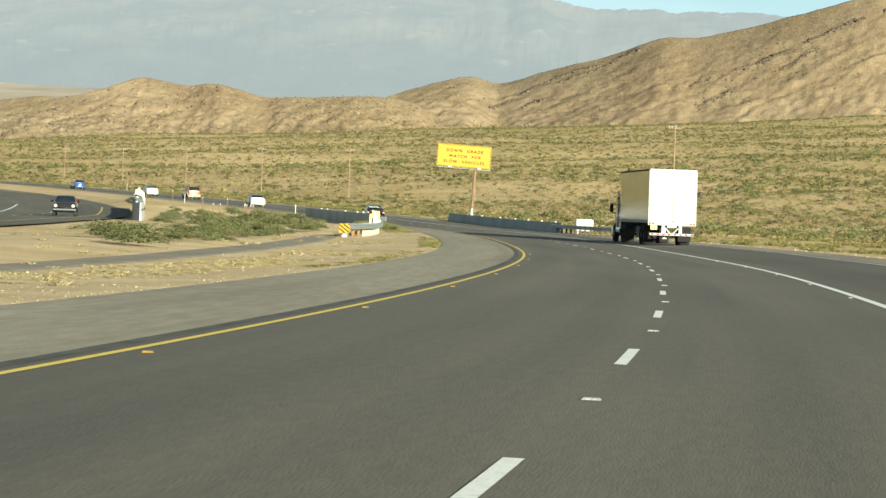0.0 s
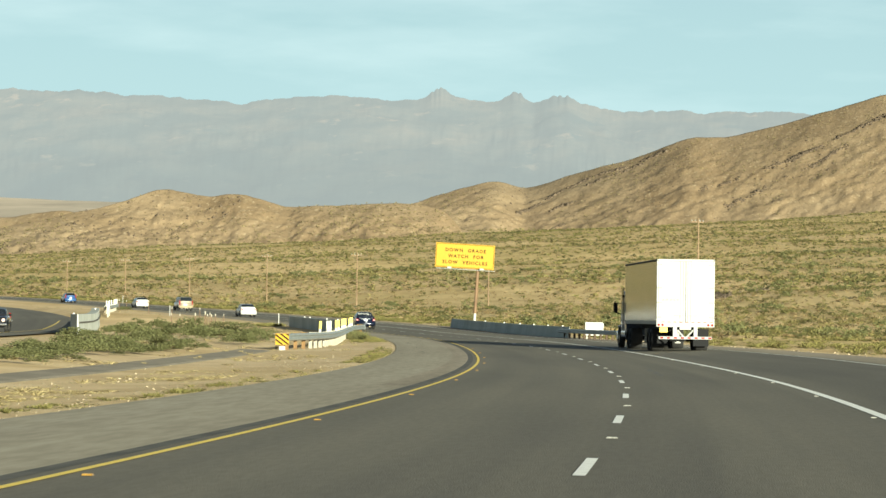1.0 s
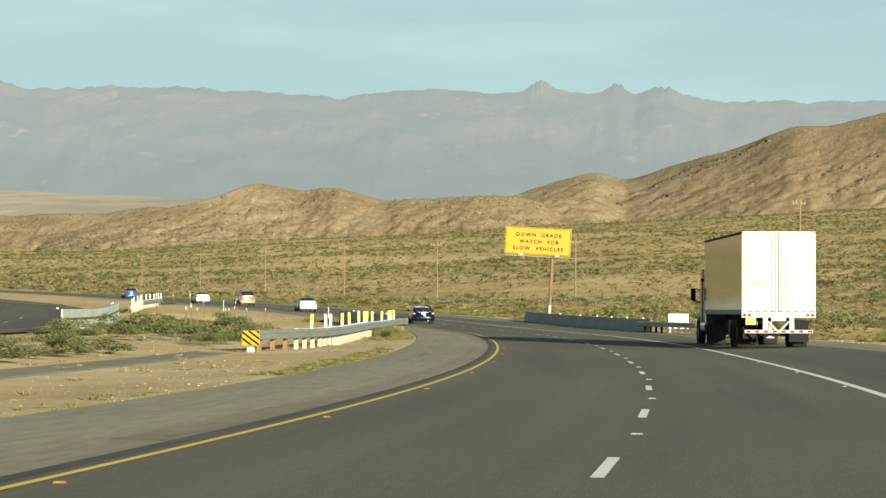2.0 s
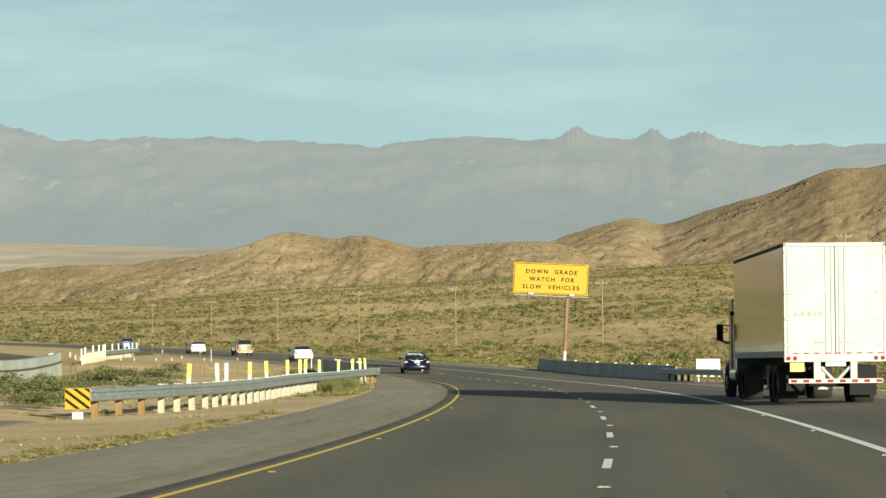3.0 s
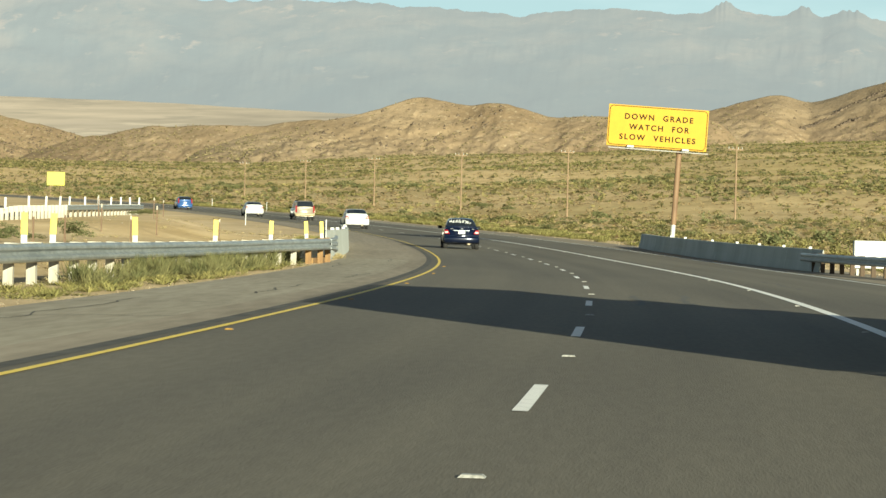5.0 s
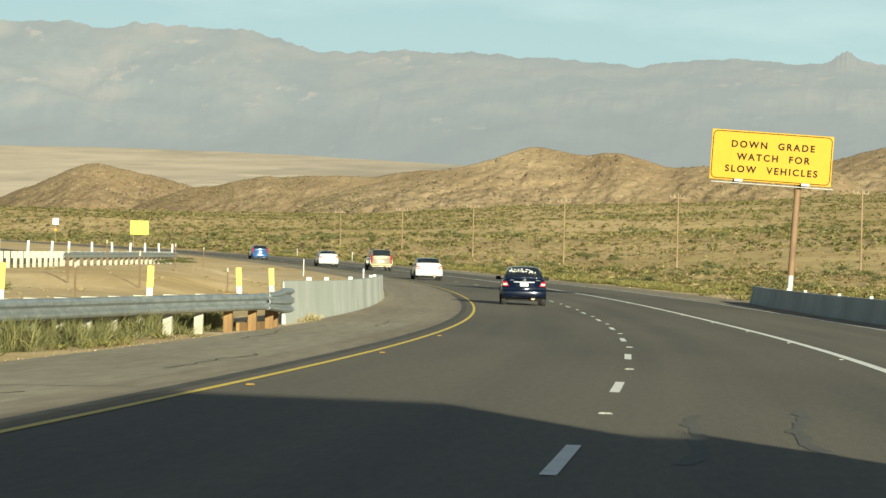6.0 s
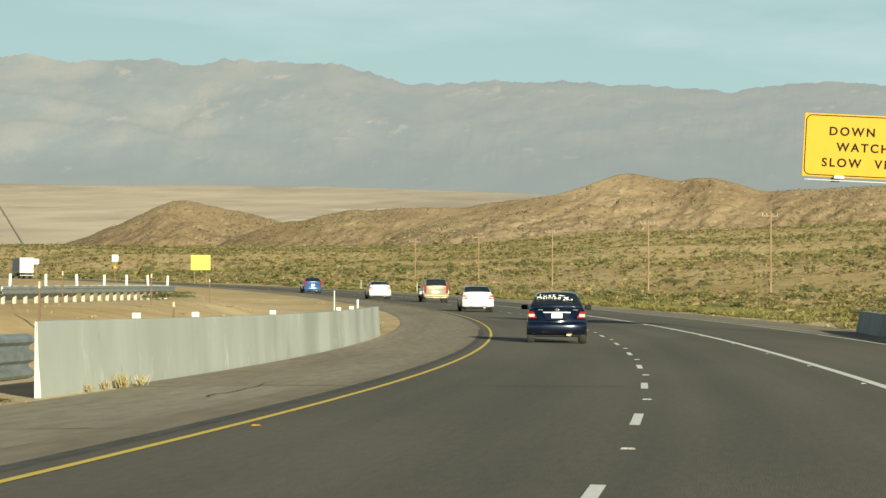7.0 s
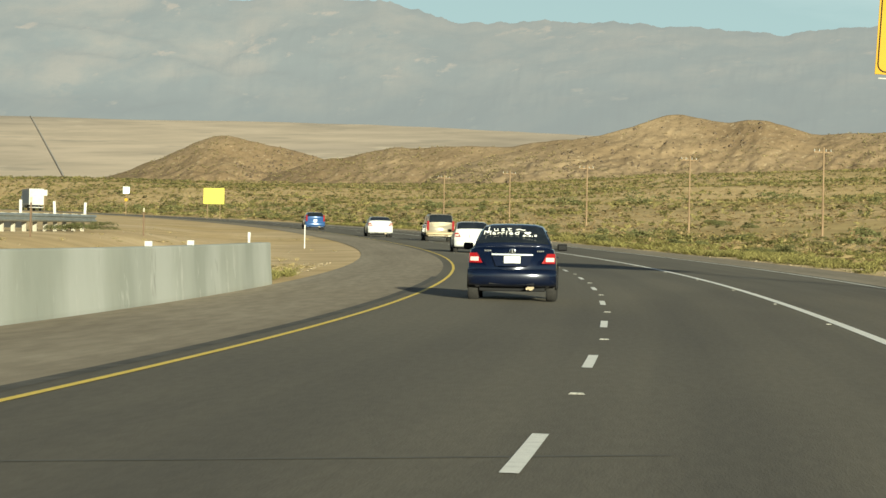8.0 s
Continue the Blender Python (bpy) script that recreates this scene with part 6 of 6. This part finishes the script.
def rock_rib(face, a, b, n, size, seed):
    """A line of dark rocks, for outcrops or a ridge's shaded edge, from row and column a to b."""
    g = np.random.default_rng(seed)
    t = g.uniform(0, 1, n)
    t = t[fbm(t * 7, t * 0 + seed, 3, seed) + g.uniform(-0.5, 0.5, n) > -0.25]
    i = np.clip(np.round(a[0] + (b[0] - a[0]) * t + g.normal(0, 0.5, len(t))), 0, face.shape[0] - 1).astype(int)
    j = np.clip(a[1] + (b[1] - a[1]) * t + g.normal(0, 0.5, len(t)), 0, face.shape[1] - 2)
    k = j.astype(int)
    p = face[i, k] + (face[i, k + 1] - face[i, k]) * (j - k)[:, None]
    boulders("rock_rib", "line of dark rocks down the desert hill, for outcrops and painted-in shaded ridge edges", p, size * g.uniform(0.5, 1.2, len(p)), g)


# outcrops first; the last lines put dark rocks in for shaded ridge edges
for k, (a, b, n, size) in enumerate((((55, 424), (72, 407), 150, 1.3), ((72, 407), (83, 388), 150, 1.3), ((83, 388), (84, 374), 90, 1.5), ((86, 367), (87, 353), 80, 1.5),
                                     ((55, 409), (58, 403), 45, 1.2), ((58, 402), (60, 398), 30, 1.5), ((35, 408), (38, 402), 40, 1.2),
                                     ((57, 310), (76, 258), 380, 1.5), ((76, 258), (85, 228), 200, 1.5), ((35, 328), (63, 272), 340, 1.3), ((47, 340), (54, 322), 90, 1.2), ((72, 394), (89, 356), 160, 1.4))):
    rock_rib(HILL_FACES[0], a, b, n, size, 60 + k)


# a dry wash with dark boulders along its bank runs up the plain
g = np.random.default_rng(77)
q = g.uniform(0, 0.5, 620)
x = -35.0 + 13.5 * q + 1.6 * np.sin(q * 17) + g.normal(0, 0.9, 620)
y = 530.0 + 112.0 * q + g.normal(0, 1.5, 620)
keep = (np.abs(q - 0.42) > 0.035) & (fbm(q * 9, q * 3, 3, 21) + g.uniform(-0.5, 0.5, 620) > -0.2)
x, y = x[keep], y[keep]
boulders("wash_boulders", "dark brown boulders along a dry wash in the plain", np.stack([x, y, terrain_at(x, y)[0] + 0.1], -1), g.uniform(0.2, 0.6, len(x)), g)


def grass_shape(rng, n, h=1.0, spread=0.28, wide=1.0):
    a = rng.uniform(0, 2 * np.pi, n)
    r = rng.uniform(0, 0.35, n)
    c = np.stack([np.cos(a) * r, np.sin(a) * r, np.zeros(n)], -1)
    tip = c + np.stack([rng.normal(0, spread, n), rng.normal(0, spread, n), rng.uniform(0.5, 1.0, n) * h], -1)
    w = np.stack([np.cos(a + 1.2), np.sin(a + 1.2), np.zeros(n)], -1) * rng.uniform(0.008, 0.02, (n, 1)) * wide
    mid_ = (c + tip) / 2 + np.stack([np.zeros(n), np.zeros(n), np.full(n, 0.08)], -1)
    return np.stack([c - w, mid_ - w * 1.6, tip, mid_ + w * 1.6], 1)


grass_shapes = [grass_shape(rng, 30) for _ in range(6)]


def verge(name, label, n, s0, s1, l0, l1, seed, size, height, material, patchy=0.0, shapes=None):
    g = np.random.default_rng(seed)
    S, L = g.uniform(s0, s1, n), g.uniform(l0, l1, n)
    p = on_ground(S, L, -0.02)
    keep = fbm(S / 9, L / 3, 3, seed) + g.uniform(-0.6, 0.6, n) > patchy
    p = p[keep]
    return scatter(name, label, "grass", p, g.uniform(*size, len(p)), g.uniform(*height, len(p)), shapes or grass_shapes, material, g)


verge("verge_grass", "yellow-green grass along the outer verge", 5500, 330, 640, 12.4, 24, 11, (0.7, 1.6), (0.18, 0.45), GREEN_GRASS, 0.1)
verge("verge_grass_near", "yellow-green grass behind the outer guardrail", 1500, 170, 330, 14.0, 40, 12, (0.7, 1.5), (0.12, 0.4), GREEN_GRASS, 0.1)
verge("median_grass", "dry straw grass tufts in the dirt median", 1500, 20, 250, -24, -8.5, 13, (0.3, 0.6), (0.05, 0.14), DRY_GRASS, 0.2)
verge("rail_grass", "green weeds growing along the guardrail", 560, 196, 247, -9.0, -7.6, 14, (0.4, 0.9), (0.15, 0.58), surface("rail_grass_green", hexa(0.092, 0.098, 0.036), hexa(0.165, 0.150, 0.060), scale=2, rough=0.9, per=0.35, leafy=0.3), 0.22, [grass_shape(rng, 120, spread=0.22, wide=0.38) for _ in range(5)])
verge("rail_grass_dry", "short yellow-green grass at the shoulder's edge", 1100, 165, 250, -8.8, -6.95, 15, (0.25, 0.5), (0.06, 0.18), GREEN_GRASS, 0.2)
verge("shoulder_grass", "thin yellow-green grass fringing the weathered shoulder", 700, 60, 165, -7.7, -6.85, 19, (0.2, 0.4), (0.03, 0.10), GREEN_GRASS, 0.1)
verge("wall_grass", "clump of green grass beyond the bridge wall's end", 260, 316, 328, -9.4, -7.5, 16, (0.3, 0.6), (0.15, 0.38), GREEN_GRASS, -0.1)
verge("wall_weeds", "few thin weeds in the crack at the bridge wall's foot", 7, 254, 257.5, -6.95, -6.75, 21, (0.2, 0.35), (0.12, 0.3), DRY_GRASS, -0.9)
verge("grass_patch", "short straw-coloured grass between shoulder and track", 2300, 22, 110, -11.0, -8.4, 18, (0.2, 0.4), (0.02, 0.07), surface("straw_grass", hexa(0.25, 0.205, 0.098), hexa(0.33, 0.27, 0.14), scale=1.5, rough=0.9, per=0.3, spec=0.1), 0.05)
verge("island_weeds", "dry weeds around the sandy island past the bridge wall", 420, 317, 352, -14.5, -7.9, 23, (0.25, 0.55), (0.05, 0.16), DRY_GRASS, 0.15)
verge("sand_grass", "sparse dry weeds on the sandy median", 400, 260, 470, -22, -8, 17, (0.25, 0.5), (0.06, 0.16), DRY_GRASS, 0.45)

# shrubs that can be told apart
shrub_meshes = []
for k in range(6):
    sh = bush_shape(np.random.default_rng(50 + k), 1150, 0.026, 0.9)
    v = sh.reshape(-1, 3)
    shrub_meshes.append(fast_mesh("shrub", v, np.arange(len(v)).reshape(-1, 4), LEAF_GREY))


def shrub(s, l, w, h, k, label, group):
    ob = new("shrub", shrub_meshes[k % 6])
    ob.matrix_world = Matrix.Translation(tuple(on_ground(s, l, -0.04))) @ pose(0, 0, 0, 0, 0, 57 * k) @ Matrix.Diagonal((w, w * 0.9, h, 1))
    return tagged(ob, label, "shrub", group)


g = np.random.default_rng(31)
for k in range(46):
    u = g.uniform(0, 1)
    s = 94 + 56 * u + g.uniform(-4, 4)
    l = -14.5 - 3.6 * g.uniform(0, 1) ** 1.6 + 0.4 * u
    w = g.uniform(0.8, 2.1)
    shrub(s, l, w, w * g.uniform(0.28, 0.48), k, "grey-green desert shrub growing in the sandy median", "median shrubs")
for k in range(18):
    w = g.uniform(1.3, 2.4)
    shrub(g.uniform(166, 196), g.uniform(-18.5, -12.8), w, w * g.uniform(0.4, 0.6), k, "dense green shrub behind the hazard marker", "median shrubs")
for s, l, w, h, k in ((78, -17.2, 1.1, 0.55, 2), (70, -15.8, 0.7, 0.35, 3), (62, -16.5, 0.9, 0.4, 1)):
    shrub(s, l, w, h, k, "small round green shrub on bare sand", "median shrubs")
for k in range(16):
    shrub(g.uniform(196, 300), g.uniform(-22.5, -15.5), g.uniform(1.3, 2.6), g.uniform(0.6, 1.1), k, "grey-green shrub behind the guardrail", "shrubs behind the guardrail")
for k in range(9):
    shrub(g.uniform(258, 275), g.uniform(15.0, 19.5), g.uniform(1.8, 3.0), g.uniform(1.2, 1.9), k, "dense green bush beside the outer guardrail", "bushes beside the guardrail")
shrub(345.5, 11.9, 0.9, 0.7, 2, "dark round shrub at the end of the outer bridge wall", "")
for k in range(3):
    shrub(369 + 4 * k, -18.3 + 0.3 * k, 1.8, 0.6, k, "low green shrub by the far guardrail", "shrubs by the far guardrail")
for k in range(48):
    shrub(g.uniform(300, 620), g.uniform(18, 60), g.uniform(1.4, 2.8), g.uniform(0.5, 1.2), k, "green desert shrub on the grassy verge", "verge shrubs")
for k in range(26):
    shrub(g.uniform(400, 900), g.uniform(14, 22), g.uniform(1.6, 3.0), g.uniform(0.5, 1.0), k, "green desert shrub along the far road", "shrubs along the far road")


def stones(name, label, n, s0, s1, l0, l1, seed, size):
    g = np.random.default_rng(seed)
    S = g.uniform(s0, s1, n)
    L = l0 + (l1 - l0) * g.uniform(0, 1, n) ** 1.6
    p = on_ground(S, L, 0.0)
    octa = np.array([(1, 0, 0), (0, 1, 0), (-1, 0, 0), (0, -1, 0), (0, 0, 1), (0, 0, -0.6)], float)
    tri = np.array([(0, 1, 4), (1, 2, 4), (2, 3, 4), (3, 0, 4), (1, 0, 5), (2, 1, 5), (3, 2, 5), (0, 3, 5)])
    sz = size[0] + (size[1] - size[0]) * g.uniform(0, 1, n) ** 3
    v = octa[None] * (1 + g.uniform(-0.35, 0.35, (n, 6, 3))) * sz[:, None, None] * np.array([1, 1, 0.6]) + p[:, None]
    f = (tri[None] + 6 * np.arange(n)[:, None, None]).reshape(-1, 3)
    return tagged(new(name, fast_mesh(name, v.reshape(-1, 3), f, STONE)), label, "gravel", kind="stuff")


stones("gravel", "pale gravel and stones along the shoulder's edge", 9000, 20, 250, -6.80, -11.5, 61, (0.005, 0.022))
stones("gravel_coarse", "larger pale and brown stones on the gravelly median", 600, 40, 150, -7.2, -13.5, 64, (0.012, 0.045))
stones("gravel_island", "brown gravel along the rim of the sandy island", 1500, 316, 356, -7.7, -12.5, 65, (0.01, 0.05))
stones("gravel_sand", "scattered pale stones over the sandy median", 1000, 40, 470, -10, -26, 62, (0.015, 0.06))
stones("gravel_outer", "pale gravel along the outer verge", 1500, 100, 460, 12.3, 18, 63, (0.02, 0.10))
